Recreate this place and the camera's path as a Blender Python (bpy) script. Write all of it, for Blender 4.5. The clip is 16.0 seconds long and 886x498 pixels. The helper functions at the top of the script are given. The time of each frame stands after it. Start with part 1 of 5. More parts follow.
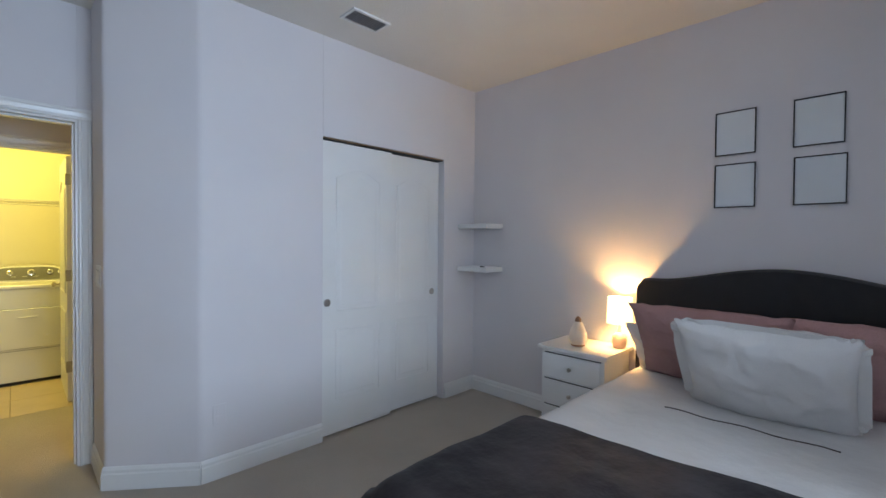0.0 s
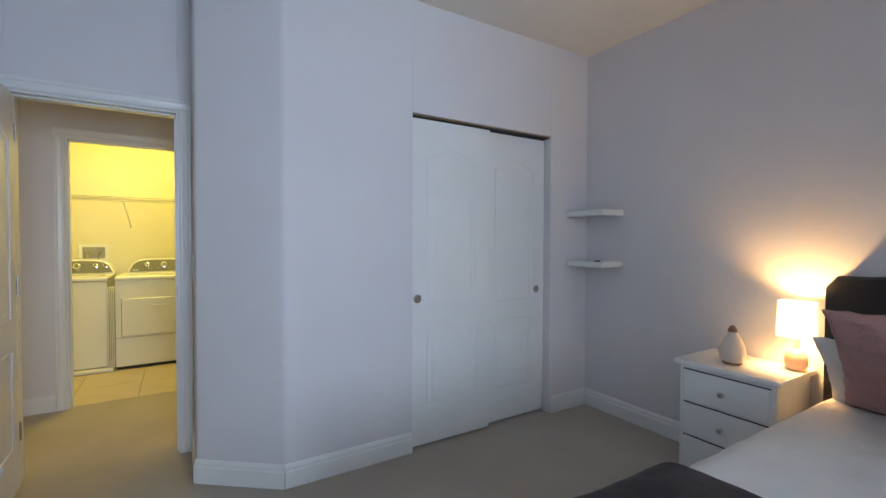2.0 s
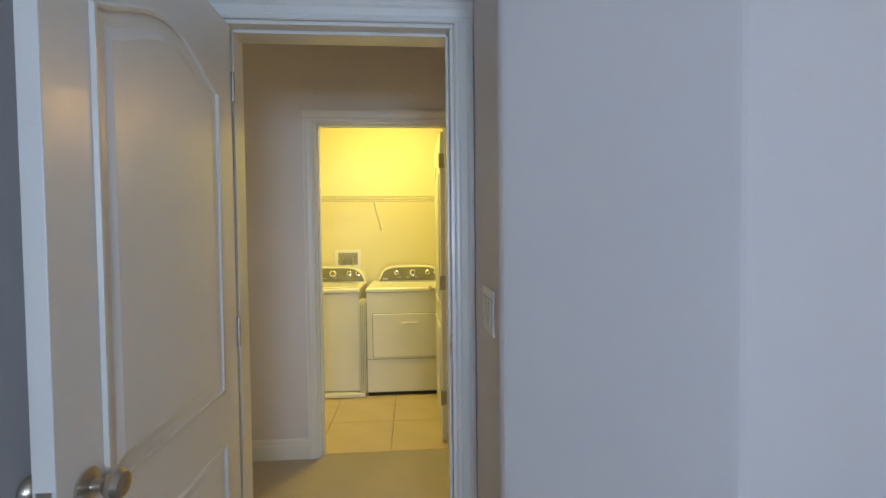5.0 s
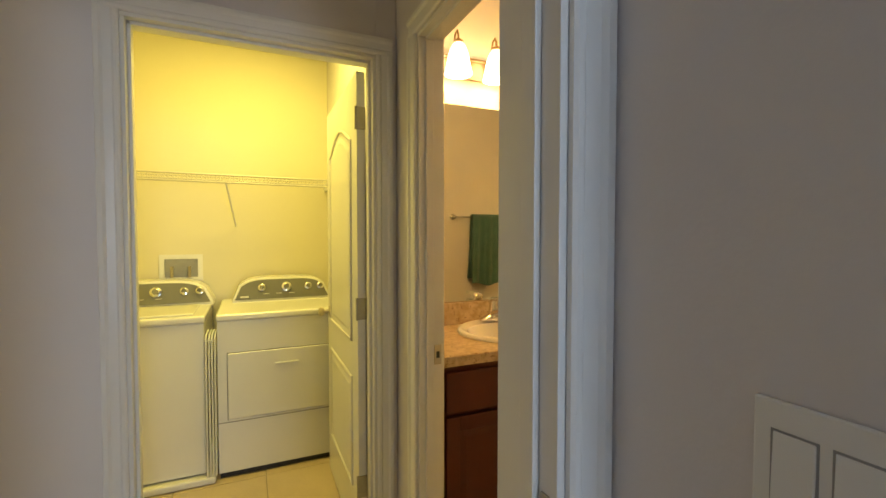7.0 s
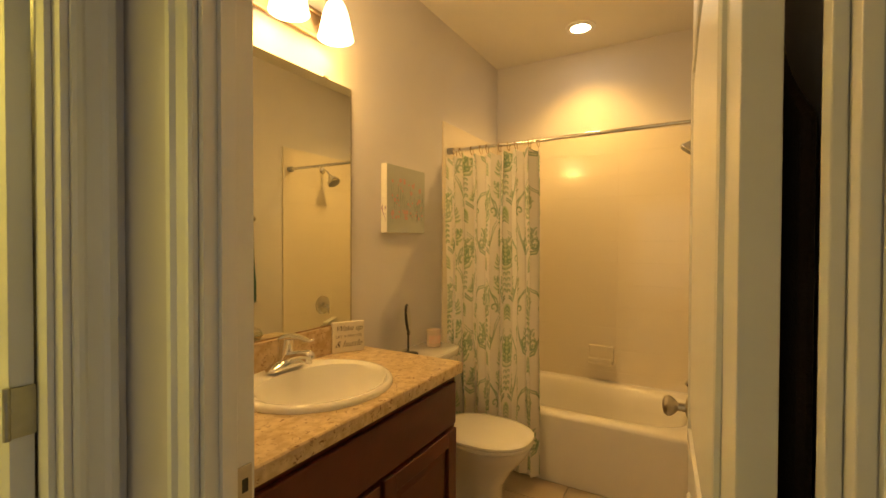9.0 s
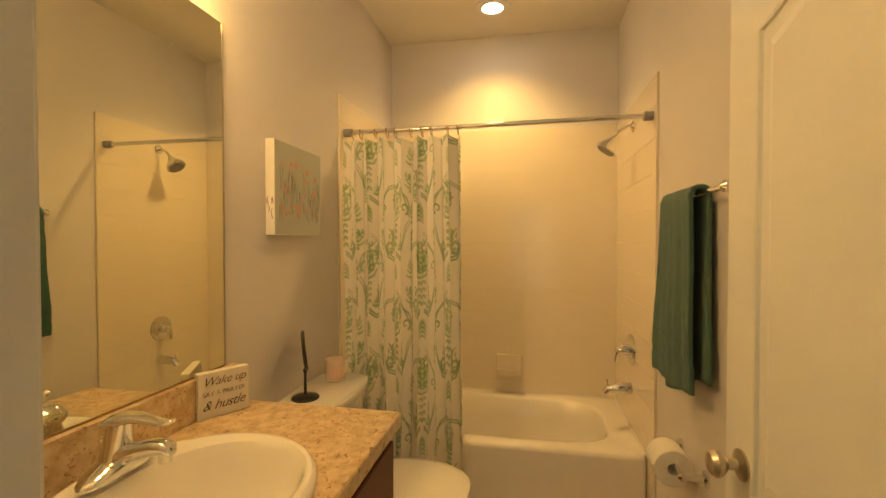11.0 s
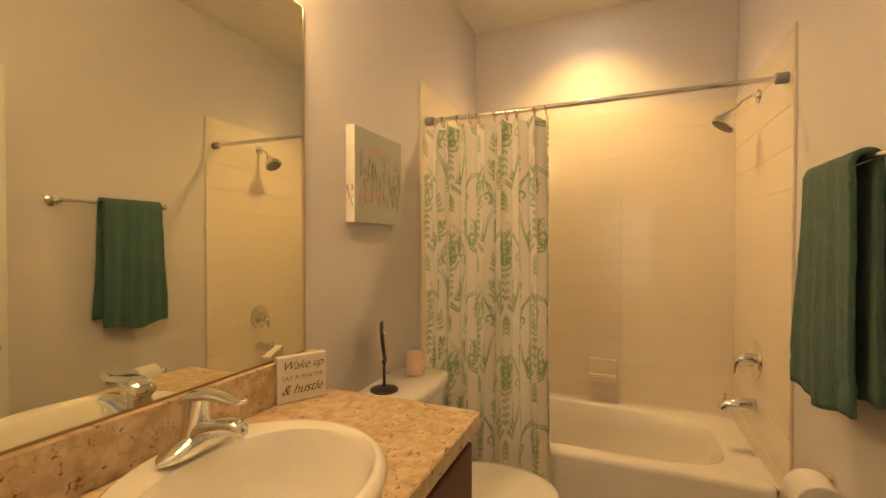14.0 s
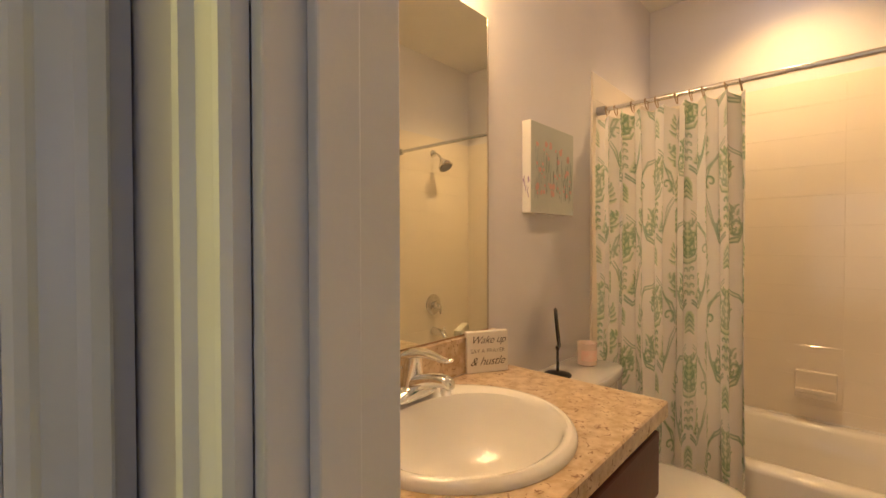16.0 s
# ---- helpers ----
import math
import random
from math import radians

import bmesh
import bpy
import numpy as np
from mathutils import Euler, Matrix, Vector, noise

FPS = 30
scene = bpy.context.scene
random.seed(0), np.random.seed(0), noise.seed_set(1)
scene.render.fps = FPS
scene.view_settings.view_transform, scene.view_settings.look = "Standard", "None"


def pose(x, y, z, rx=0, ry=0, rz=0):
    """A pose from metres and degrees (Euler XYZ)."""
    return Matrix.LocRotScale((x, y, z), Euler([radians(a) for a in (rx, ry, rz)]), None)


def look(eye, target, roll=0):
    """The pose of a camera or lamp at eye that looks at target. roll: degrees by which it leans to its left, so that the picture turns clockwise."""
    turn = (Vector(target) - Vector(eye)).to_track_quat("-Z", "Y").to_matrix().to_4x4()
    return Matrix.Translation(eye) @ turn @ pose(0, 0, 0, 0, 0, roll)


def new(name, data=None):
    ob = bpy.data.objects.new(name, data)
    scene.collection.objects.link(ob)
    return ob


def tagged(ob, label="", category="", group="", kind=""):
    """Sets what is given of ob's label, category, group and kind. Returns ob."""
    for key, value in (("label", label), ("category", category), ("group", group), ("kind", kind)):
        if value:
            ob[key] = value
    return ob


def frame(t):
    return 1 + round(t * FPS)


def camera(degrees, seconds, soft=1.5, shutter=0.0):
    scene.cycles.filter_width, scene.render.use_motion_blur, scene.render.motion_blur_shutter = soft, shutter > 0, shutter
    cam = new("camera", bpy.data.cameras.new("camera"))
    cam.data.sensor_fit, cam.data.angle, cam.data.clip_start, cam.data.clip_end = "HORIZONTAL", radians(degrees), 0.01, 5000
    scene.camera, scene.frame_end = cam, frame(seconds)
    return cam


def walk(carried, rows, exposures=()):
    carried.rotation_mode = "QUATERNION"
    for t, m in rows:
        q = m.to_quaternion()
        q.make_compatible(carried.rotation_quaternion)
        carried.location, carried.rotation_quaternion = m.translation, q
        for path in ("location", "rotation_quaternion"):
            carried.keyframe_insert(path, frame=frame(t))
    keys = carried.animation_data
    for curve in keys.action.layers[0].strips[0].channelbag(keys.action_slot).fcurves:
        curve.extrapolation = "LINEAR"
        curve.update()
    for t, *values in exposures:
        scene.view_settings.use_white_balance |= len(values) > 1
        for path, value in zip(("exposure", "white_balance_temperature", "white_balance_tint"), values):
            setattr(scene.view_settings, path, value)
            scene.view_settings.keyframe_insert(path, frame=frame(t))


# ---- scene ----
cam = camera(91.5, 16.0)
PATH = [
    (0, (-0.129, -0.331, 1.367), (1.283, 1.086, 1.33), 0.5),
    (0.5, (-0.113, -0.324, 1.335), (1.315, 1.076, 1.295), 0.5),
    (1, (-0.037, -0.27, 1.315), (1.34, 1.18, 1.276), 0.4),
    (1.5, (0.06, -0.172, 1.305), (1.293, 1.402, 1.264), 0.3),
    (2, (0.143, -0.026, 1.303), (1.186, 1.68, 1.258), 0.2),
    (2.5, (0.192, 0.171, 1.288), (0.985, 2.007, 1.244), 0.2),
    (3, (0.176, 0.411, 1.295), (0.668, 2.349, 1.249), 0.1),
    (3.5, (0.175, 0.634, 1.305), (0.321, 2.628, 1.255), -0.1),
    (3.7, (0.178, 0.735, 1.312), (0.223, 2.733, 1.259), -0.1),
    (5.8, (-0.138, 2.028, 1.369), (0.216, 3.996, 1.305), -0.4),
    (6, (-0.159, 2.12, 1.367), (0.273, 4.072, 1.305), -0.2),
    (6.5, (-0.199, 2.37, 1.373), (0.428, 4.268, 1.304), -0.1),
    (7, (-0.224, 2.579, 1.362), (0.593, 4.404, 1.299), 0.0),
    (7.5, (-0.228, 2.788, 1.363), (0.86, 4.465, 1.299), 0.1),
    (8, (-0.206, 2.975, 1.365), (1.140, 4.453, 1.310), 0.3),
    (8.5, (-0.164, 3.146, 1.371), (1.391, 4.403, 1.326), 0.3),
    (9, (-0.090, 3.311, 1.362), (1.640, 4.313, 1.332), 0.2),
    (9.5, (-0.012, 3.456, 1.386), (1.836, 4.223, 1.352), 0.1),
    (9.7, (0.020, 3.507, 1.388), (1.906, 4.176, 1.359), 0.1),
    (11.8, (0.304, 3.787, 1.387), (2.269, 4.157, 1.349), 0.0),
    (12, (0.313, 3.788, 1.382), (2.275, 4.176, 1.345), 0.0),
    (12.5, (0.331, 3.788, 1.369), (2.276, 4.255, 1.332), 0.0),
    (13, (0.341, 3.780, 1.357), (2.262, 4.338, 1.324), 0.0),
    (13.5, (0.343, 3.766, 1.348), (2.229, 4.432, 1.315), 0.0),
    (14, (0.339, 3.756, 1.337), (2.187, 4.524, 1.308), 0.0),
    (14.5, (0.322, 3.750, 1.327), (2.119, 4.627, 1.301), -0.1),
    (15, (0.298, 3.747, 1.317), (2.025, 4.756, 1.288), -0.1),
    (15.5, (0.263, 3.757, 1.311), (1.884, 4.928, 1.273), -0.1),
    (16, (0.219, 3.780, 1.300), (1.692, 5.133, 1.268), -0.1),
]
EXPOSURE = [(0.0, 0.37, 6500, 10), (1.2, 0.33, 6500, 10), (2.5, 0.27, 6500, 10), (3.5, 0.22, 6500, 10), (6.3, 0.30, 6600, 10), (7.0, 0.19, 6900, 10), (7.6, -0.06, 7250, 10), (8.2, -0.18, 7450, 10), (9.0, 0.0, 7250, 10),
            (9.7, -0.03, 7000, 10), (12.0, 0.0, 6500, 10), (13.5, 0.06, 6100, 15), (15.5, 0.16, 5300, 24), (16.0, 0.18, 5200, 25)]
walk(cam, [(t, look(eye, target, roll)) for t, eye, target, roll in PATH], EXPOSURE)
WIN, LAUNDRY, DOWN, VANITY, BEDSIDE, HALL = 82.0, 24.0, 55.0, 4.0, 14.0, 3.2

# ---- world, sun, large lights ----
world = bpy.data.worlds.new("sky")
scene.world = world
world.use_nodes = True
wn = world.node_tree.nodes
sky = wn.new("ShaderNodeTexSky")
sky.sky_type = "NISHITA"
sky.sun_disc = False
sky.sun_elevation = radians(40)
sky.sun_rotation = radians(20)
wn["Background"].inputs["Strength"].default_value = 0.1
world.node_tree.links.new(sky.outputs["Color"], wn["Background"].inputs["Color"])


def lamp(name, kind, m, energy, color, **more):
    data = bpy.data.lights.new(name, kind)
    data.energy, data.color = energy, color
    for key, value in more.items():
        if key == "size":
            data.size = value
        elif key == "size_y":
            data.shape, data.size_y = "RECTANGLE", value
        elif key == "soft":
            data.shadow_soft_size = value
        elif key == "cone":
            data.spot_size, data.spot_blend = radians(value), 0.9
    ob = new(name, data)
    ob.matrix_world = m
    return ob


WARM = (1.0, 0.66, 0.30)
lamp("window_daylight", "AREA", look((0.75, -2.985, 1.50), (0.75, 5, 1.40)), WIN, (0.60, 0.77, 1.0), size=1.25, size_y=1.45)
lamp("laundry_ceiling_lamp", "AREA", look((-0.25, 4.95, 2.70), (-0.25, 4.95, 0)), LAUNDRY, (1.0, 0.80, 0.165), size=0.42)
# warm fill lamp, added at the unseen hall end to brighten the hall
lamp("hall_fill", "AREA", look((-2.07, 3.72, 1.25), (5, 3.72, 1.20)), HALL, (1.0, 0.78, 0.42), size=0.85, size_y=1.5)
lamp("downlight_beam", "SPOT", look((2.74, 3.95, 2.70), (2.74, 3.95, 0)), DOWN, (1.0, 0.585, 0.165), soft=0.05, cone=128)
for lx in (0.745, 0.965, 1.195):
    lamp("vanity_bulb", "POINT", Matrix.Translation((lx, 4.555, 2.19)), VANITY, (1.0, 0.53, 0.105), soft=0.045)
lamp("bedside_bulb", "POINT", Matrix.Translation((2.785, 0.888, 0.93)), BEDSIDE, (1.0, 0.60, 0.22), soft=0.03)


# ---- materials ----
def material(name, color, rough=0.5, metal=0.0, second=None, scale=6.0, mix=0.5, bump=0.0, bump_scale=60.0, grain=0.0,
             grain_scale=200.0, coat=0.0, emit=0.0, emit_color=None, sheen=0.0, trans=0.0, detail=4.0, spec=None):
    mat = bpy.data.materials.new(name)
    mat.use_nodes = True
    nodes, links = mat.node_tree.nodes, mat.node_tree.links
    shader = nodes["Principled BSDF"]
    coord = nodes.new("ShaderNodeTexCoord")
    shader.inputs["Roughness"].default_value = rough
    shader.inputs["Metallic"].default_value = metal
    shader.inputs["Coat Weight"].default_value = coat
    shader.inputs["Sheen Weight"].default_value = sheen
    shader.inputs["Transmission Weight"].default_value = trans
    if spec is not None:
        shader.inputs["Specular IOR Level"].default_value = spec
    shader.inputs["Base Color"].default_value = (*color, 1)
    last = None
    if second is not None:
        n = nodes.new("ShaderNodeTexNoise")
        n.inputs["Scale"].default_value, n.inputs["Detail"].default_value = scale, detail
        links.new(coord.outputs["Object"], n.inputs["Vector"])
        ramp = nodes.new("ShaderNodeValToRGB")
        ramp.color_ramp.elements[0].position, ramp.color_ramp.elements[1].position = 0.5 - mix / 2, 0.5 + mix / 2
        ramp.color_ramp.elements[0].color, ramp.color_ramp.elements[1].color = (*color, 1), (*second, 1)
        links.new(n.outputs["Fac"], ramp.inputs["Fac"])
        last = ramp.outputs["Color"]
    if grain > 0:
        g = nodes.new("ShaderNodeTexNoise")
        g.inputs["Scale"].default_value, g.inputs["Detail"].default_value = grain_scale, 3
        links.new(coord.outputs["Object"], g.inputs["Vector"])
        m = nodes.new("ShaderNodeMix")
        m.data_type, m.blend_type = "RGBA", "OVERLAY"
        m.inputs[0].default_value = grain
        if last:
            links.new(last, m.inputs[6])
        else:
            m.inputs[6].default_value = (*color, 1)
        links.new(g.outputs["Fac"], m.inputs[7])
        last = m.outputs[2]
    if last:
        links.new(last, shader.inputs["Base Color"])
    if bump > 0:
        b = nodes.new("ShaderNodeTexNoise")
        b.inputs["Scale"].default_value, b.inputs["Detail"].default_value = bump_scale, 4
        links.new(coord.outputs["Object"], b.inputs["Vector"])
        bn = nodes.new("ShaderNodeBump")
        bn.inputs["Strength"].default_value, bn.inputs["Distance"].default_value = bump, 0.01
        links.new(b.outputs["Fac"], bn.inputs["Height"])
        links.new(bn.outputs["Normal"], shader.inputs["Normal"])
    if emit > 0:
        shader.inputs["Emission Color"].default_value = (*(emit_color or color), 1)
        shader.inputs["Emission Strength"].default_value = emit
    return mat


PAINT = material("wall_paint", (0.66, 0.635, 0.65), 0.62, second=(0.70, 0.675, 0.685), scale=2.0, bump=0.045, bump_scale=140)
CREAM = material("cream_laundry_paint", (0.70, 0.66, 0.50), 0.6, second=(0.73, 0.69, 0.53), scale=2.0, bump=0.05, bump_scale=140)
CEIL = material("ceiling_paint", (0.74, 0.71, 0.66), 0.8, second=(0.78, 0.75, 0.70), scale=3.0, bump=0.25, bump_scale=90)
TRIM = material("trim_enamel", (0.78, 0.78, 0.77), 0.28, second=(0.74, 0.74, 0.73), scale=5, bump=0.03, bump_scale=40)
DOORW = material("door_enamel", (0.78, 0.78, 0.77), 0.30, second=(0.74, 0.74, 0.73), scale=4, bump=0.05, bump_scale=70)
CARPET = material("carpet_pile", (0.60, 0.53, 0.45), 0.95, second=(0.46, 0.40, 0.33), scale=2.2, mix=0.7, bump=0.9, bump_scale=330,
                  grain=0.5, grain_scale=420, sheen=0.2, spec=0.1)
TILE = material("floor_tile", (0.58, 0.47, 0.34), 0.35, second=(0.50, 0.40, 0.28), scale=5, bump=0.06, bump_scale=30, grain=0.15)
GROUT = material("grout", (0.42, 0.36, 0.28), 0.9, second=(0.36, 0.30, 0.24), scale=30)
WTILE = material("glazed_wall_tile", (0.80, 0.73, 0.62), 0.10, second=(0.78, 0.71, 0.60), scale=3, bump=0.02, bump_scale=14, coat=0.3)
WGROUT = material("wall_tile_grout", (0.78, 0.71, 0.60), 0.3, second=(0.76, 0.69, 0.58), scale=20)
PORCELAIN = material("white_porcelain", (0.82, 0.80, 0.76), 0.10, second=(0.80, 0.78, 0.73), scale=4, coat=0.4)
ACRYLIC = material("bathtub_enamel", (0.80, 0.77, 0.72), 0.14, second=(0.77, 0.74, 0.69), scale=3, coat=0.3)
CHROME = material("chrome", (0.82, 0.82, 0.82), 0.09, 1.0, second=(0.76, 0.76, 0.76), scale=20)
NICKEL = material("satin_nickel", (0.56, 0.51, 0.44), 0.28, 1.0, second=(0.50, 0.45, 0.39), scale=30)
STEEL = material("hinge_steel", (0.45, 0.43, 0.40), 0.35, 1.0, second=(0.38, 0.36, 0.33), scale=40)
BRONZE = material("brushed_bronze", (0.42, 0.31, 0.19), 0.3, 1.0, second=(0.36, 0.26, 0.16), scale=25)
MIRROR = material("mirror_silver", (0.80, 0.80, 0.66), 0.01, 1.0)
WOOD = material("dark_cherry_wood", (0.105, 0.016, 0.008), 0.42, second=(0.065, 0.010, 0.006), scale=9, bump=0.05, bump_scale=50, coat=0.0)
APPL = material("appliance_enamel", (0.80, 0.80, 0.78), 0.22, second=(0.77, 0.77, 0.75), scale=3, coat=0.2)
APPLGREY = material("appliance_console_grey", (0.19, 0.19, 0.18), 0.30, second=(0.16, 0.16, 0.155), scale=12)
# near-black: shade painted into gaps and holes, also seams and the closet rail
DARK = material("dark_gap_shade_and_parts", (0.02, 0.02, 0.02), 0.7, second=(0.03, 0.03, 0.03), scale=20)
BLACK = material("black_plastic", (0.018, 0.017, 0.016), 0.35, second=(0.03, 0.028, 0.026), scale=20)
PLASTIC = material("white_plastic", (0.78, 0.78, 0.77), 0.35, second=(0.75, 0.75, 0.74), scale=15)
HEADB = material("black_upholstery", (0.012, 0.012, 0.015), 0.85, second=(0.018, 0.018, 0.021), scale=14, bump=0.35, bump_scale=260, sheen=0.15)
DUVET = material("white_cotton", (0.70, 0.68, 0.66), 0.85, second=(0.64, 0.62, 0.60), scale=5, bump=0.65, bump_scale=13, grain=0.1)
PINK = material("dusty_pink_linen", (0.46, 0.27, 0.26), 0.9, second=(0.40, 0.23, 0.225), scale=8, bump=0.35, bump_scale=60, grain=0.25, grain_scale=260)
PLUSH = material("charcoal_plush", (0.010, 0.008, 0.010), 0.62, second=(0.040, 0.032, 0.034), scale=5.0, mix=0.30, bump=1.0, bump_scale=11, sheen=0.05, spec=0.25)
TOWEL = material("teal_terry", (0.058, 0.180, 0.160), 0.95, second=(0.036, 0.130, 0.118), scale=24, bump=1.0, bump_scale=320, sheen=0.35)
PAPER = material("picture_paper", (0.70, 0.74, 0.77), 0.6, second=(0.65, 0.69, 0.72), scale=3)
FRAMEB = material("thin_black_frame", (0.02, 0.02, 0.022), 0.4)
CERAM = material("cream_ceramic", (0.70, 0.62, 0.52), 0.35, second=(0.66, 0.58, 0.48), scale=14)
GOLDW = material("warm_wood_base", (0.28, 0.15, 0.07), 0.45, second=(0.20, 0.10, 0.05), scale=20)
PINKC = material("pale_pink_ceramic", (0.66, 0.43, 0.34), 0.3, second=(0.62, 0.40, 0.31), scale=10)
TEAL = material("turquoise_fabric", (0.05, 0.42, 0.40), 0.8, second=(0.04, 0.37, 0.36), scale=20, bump=0.2, bump_scale=200)
MAGENTA = material("magenta_cloth", (0.42, 0.03, 0.17), 0.85, second=(0.36, 0.03, 0.14), scale=20)
CLOTHW = material("pale_cloth", (0.62, 0.66, 0.72), 0.9, second=(0.56, 0.60, 0.66), scale=20)
SIGNW = material("sign_white_wood", (0.76, 0.72, 0.66), 0.6, second=(0.72, 0.68, 0.61), scale=20)
INK = material("sign_ink", (0.07, 0.055, 0.05), 0.7)
INKG = material("sign_ink_grey", (0.20, 0.17, 0.155), 0.7)
CANVAS = material("canvas_grey_green", (0.44, 0.47, 0.43), 0.85, second=(0.50, 0.52, 0.48), scale=6, bump=0.2, bump_scale=300)
CANVASW = material("canvas_white_edge", (0.74, 0.72, 0.68), 0.85, second=(0.70, 0.68, 0.64), scale=20)
CORAL = material("coral_petals", (0.66, 0.34, 0.28), 0.8, second=(0.56, 0.38, 0.34), scale=60)
STEMG = material("grey_blue_stems", (0.30, 0.36, 0.38), 0.8, second=(0.30, 0.35, 0.30), scale=60)
PURPLE = material("purple_strokes", (0.20, 0.12, 0.30), 0.8)
WAX = material("candle_wax", (0.80, 0.68, 0.58), 0.25, second=(0.70, 0.54, 0.45), scale=10)
LABELP = material("peach_label", (0.78, 0.50, 0.42), 0.6, second=(0.76, 0.60, 0.52), scale=40)
TPAPER = material("toilet_tissue", (0.78, 0.76, 0.73), 0.95, second=(0.75, 0.73, 0.70), scale=30, bump=0.2, bump_scale=120)
SHADEG = material("lit_frosted_glass", (0.95, 0.90, 0.80), 0.4, emit=5.0, emit_color=(1.0, 0.80, 0.48))
LAMPSH = material("lit_linen_shade", (0.90, 0.78, 0.60), 0.8, emit=2.2, emit_color=(1.0, 0.72, 0.34))
DOWNG = material("lit_downlight_lens", (0.95, 0.92, 0.86), 0.4, emit=14.0, emit_color=(1.0, 0.86, 0.62))
GREYV = material("vent_grey", (0.30, 0.30, 0.31), 0.6, second=(0.26, 0.26, 0.27), scale=30)

WIREW = material("coated_wire", (0.58, 0.56, 0.50), 0.4, second=(0.54, 0.52, 0.46), scale=30)
ROBE = material("dark_brown_robe", (0.018, 0.010, 0.008), 0.95, second=(0.028, 0.016, 0.012), scale=12, bump=0.4, bump_scale=200)
CLEAR = bpy.data.materials.new("clear_glass")
CLEAR.use_nodes = True
CLEAR.node_tree.nodes["Principled BSDF"].inputs["Transmission Weight"].default_value = 1.0
CLEAR.node_tree.nodes["Principled BSDF"].inputs["Roughness"].default_value = 0.02

# speckled laminate for the worktop
LAMINATE = material("speckled_laminate", (0.46, 0.33, 0.18), 0.30, second=(0.66, 0.53, 0.36), scale=38, mix=0.30, coat=0.15, detail=10)
lt = LAMINATE.node_tree
tc = lt.nodes.new("ShaderNodeTexCoord")
sp = lt.nodes.new("ShaderNodeTexNoise")
sp.inputs["Scale"].default_value, sp.inputs["Detail"].default_value, sp.inputs["Distortion"].default_value = 62, 6, 1.2
lt.links.new(tc.outputs["Object"], sp.inputs["Vector"])
sr = lt.nodes.new("ShaderNodeValToRGB")
sr.color_ramp.elements[0].position, sr.color_ramp.elements[1].position = 0.60, 0.67
sr.color_ramp.elements[0].color, sr.color_ramp.elements[1].color = (0, 0, 0, 1), (1, 1, 1, 1)
lt.links.new(sp.outputs["Fac"], sr.inputs["Fac"])
lm = lt.nodes.new("ShaderNodeMix")
lm.data_type = "RGBA"
lm.inputs[7].default_value = (0.22, 0.11, 0.055, 1)
old = lt.nodes["Principled BSDF"].inputs["Base Color"].links[0].from_socket
lt.links.new(sr.outputs["Color"], lm.inputs[0])
lt.links.new(old, lm.inputs[6])
lt.links.new(lm.outputs[2], lt.nodes["Principled BSDF"].inputs["Base Color"])

# printed shower curtain: cloth colour with a two-tone print held on the mesh
CURTAIN = material("printed_curtain", (0.78, 0.75, 0.67), 0.85, bump=0.15, bump_scale=300)
ct = CURTAIN.node_tree
ca = ct.nodes.new("ShaderNodeAttribute")
ca.attribute_name = "print"
cs = ct.nodes.new("ShaderNodeSeparateColor")
ct.links.new(ca.outputs["Color"], cs.inputs["Color"])
c1 = ct.nodes.new("ShaderNodeMix")
c1.data_type = "RGBA"
c1.inputs[6].default_value, c1.inputs[7].default_value = (0.86, 0.83, 0.77, 1), (0.38, 0.52, 0.18, 1)
c2 = ct.nodes.new("ShaderNodeMix")
c2.data_type = "RGBA"
c2.inputs[7].default_value = (0.16, 0.31, 0.19, 1)
ct.links.new(cs.outputs["Red"], c1.inputs[0])
ct.links.new(cs.outputs["Green"], c2.inputs[0])
ct.links.new(c1.outputs[2], c2.inputs[6])
ct.links.new(c2.outputs[2], ct.nodes["Principled BSDF"].inputs["Base Color"])

# ---- mesh helpers ----
PLACE = {}


def thing(name, at, label, category, group="", kind=""):
    ob = new(name)
    ob.empty_display_size = 0.1
    ob.matrix_basis = Matrix.Translation(at)
    PLACE[ob.name] = Matrix.Translation(at)
    return tagged(ob, label, category, group, kind)


def part(name, bm, mat, parent=None, label="", smooth=False, m=None):
    if m is not None:
        bmesh.ops.transform(bm, matrix=m, verts=bm.verts)
    bmesh.ops.recalc_face_normals(bm, faces=bm.faces)
    data = bpy.data.meshes.new(name)
    bm.to_mesh(data)
    bm.free()
    data.materials.append(mat)
    if smooth:
        data.shade_smooth()
        data.set_sharp_from_angle(angle=radians(40))
    ob = new(name, data)
    if parent is not None:
        ob.parent = parent
        ob.matrix_parent_inverse = PLACE.get(parent.name, Matrix()).inverted()
    if label:
        tagged(ob, label)
    return ob


def solid(name, bm, mat, label, category, kind="", group="", smooth=False, m=None):
    return tagged(part(name, bm, mat, None, "", smooth, m), label, category, group, kind)


def box(x0, x1, y0, y1, z0, z1, bevel=0.0, bm=None, seg=2):
    b = bmesh.new()
    vs = [b.verts.new((x, y, z)) for z in (z0, z1) for y in (y0, y1) for x in (x0, x1)]
    for f in ((0, 2, 3, 1), (4, 5, 7, 6), (0, 1, 5, 4), (1, 3, 7, 5), (3, 2, 6, 7), (2, 0, 4, 6)):
        b.faces.new([vs[i] for i in f])
    if bevel:
        bmesh.ops.bevel(b, geom=b.edges[:], offset=bevel, segments=seg, affect="EDGES", profile=0.5)
    return merge(bm, b)


def merge(bm, b):
    if bm is None:
        return b
    keep = {v: bm.verts.new(v.co) for v in b.verts}
    for f in b.faces:
        bm.faces.new([keep[v] for v in f.verts])
    b.free()
    return bm


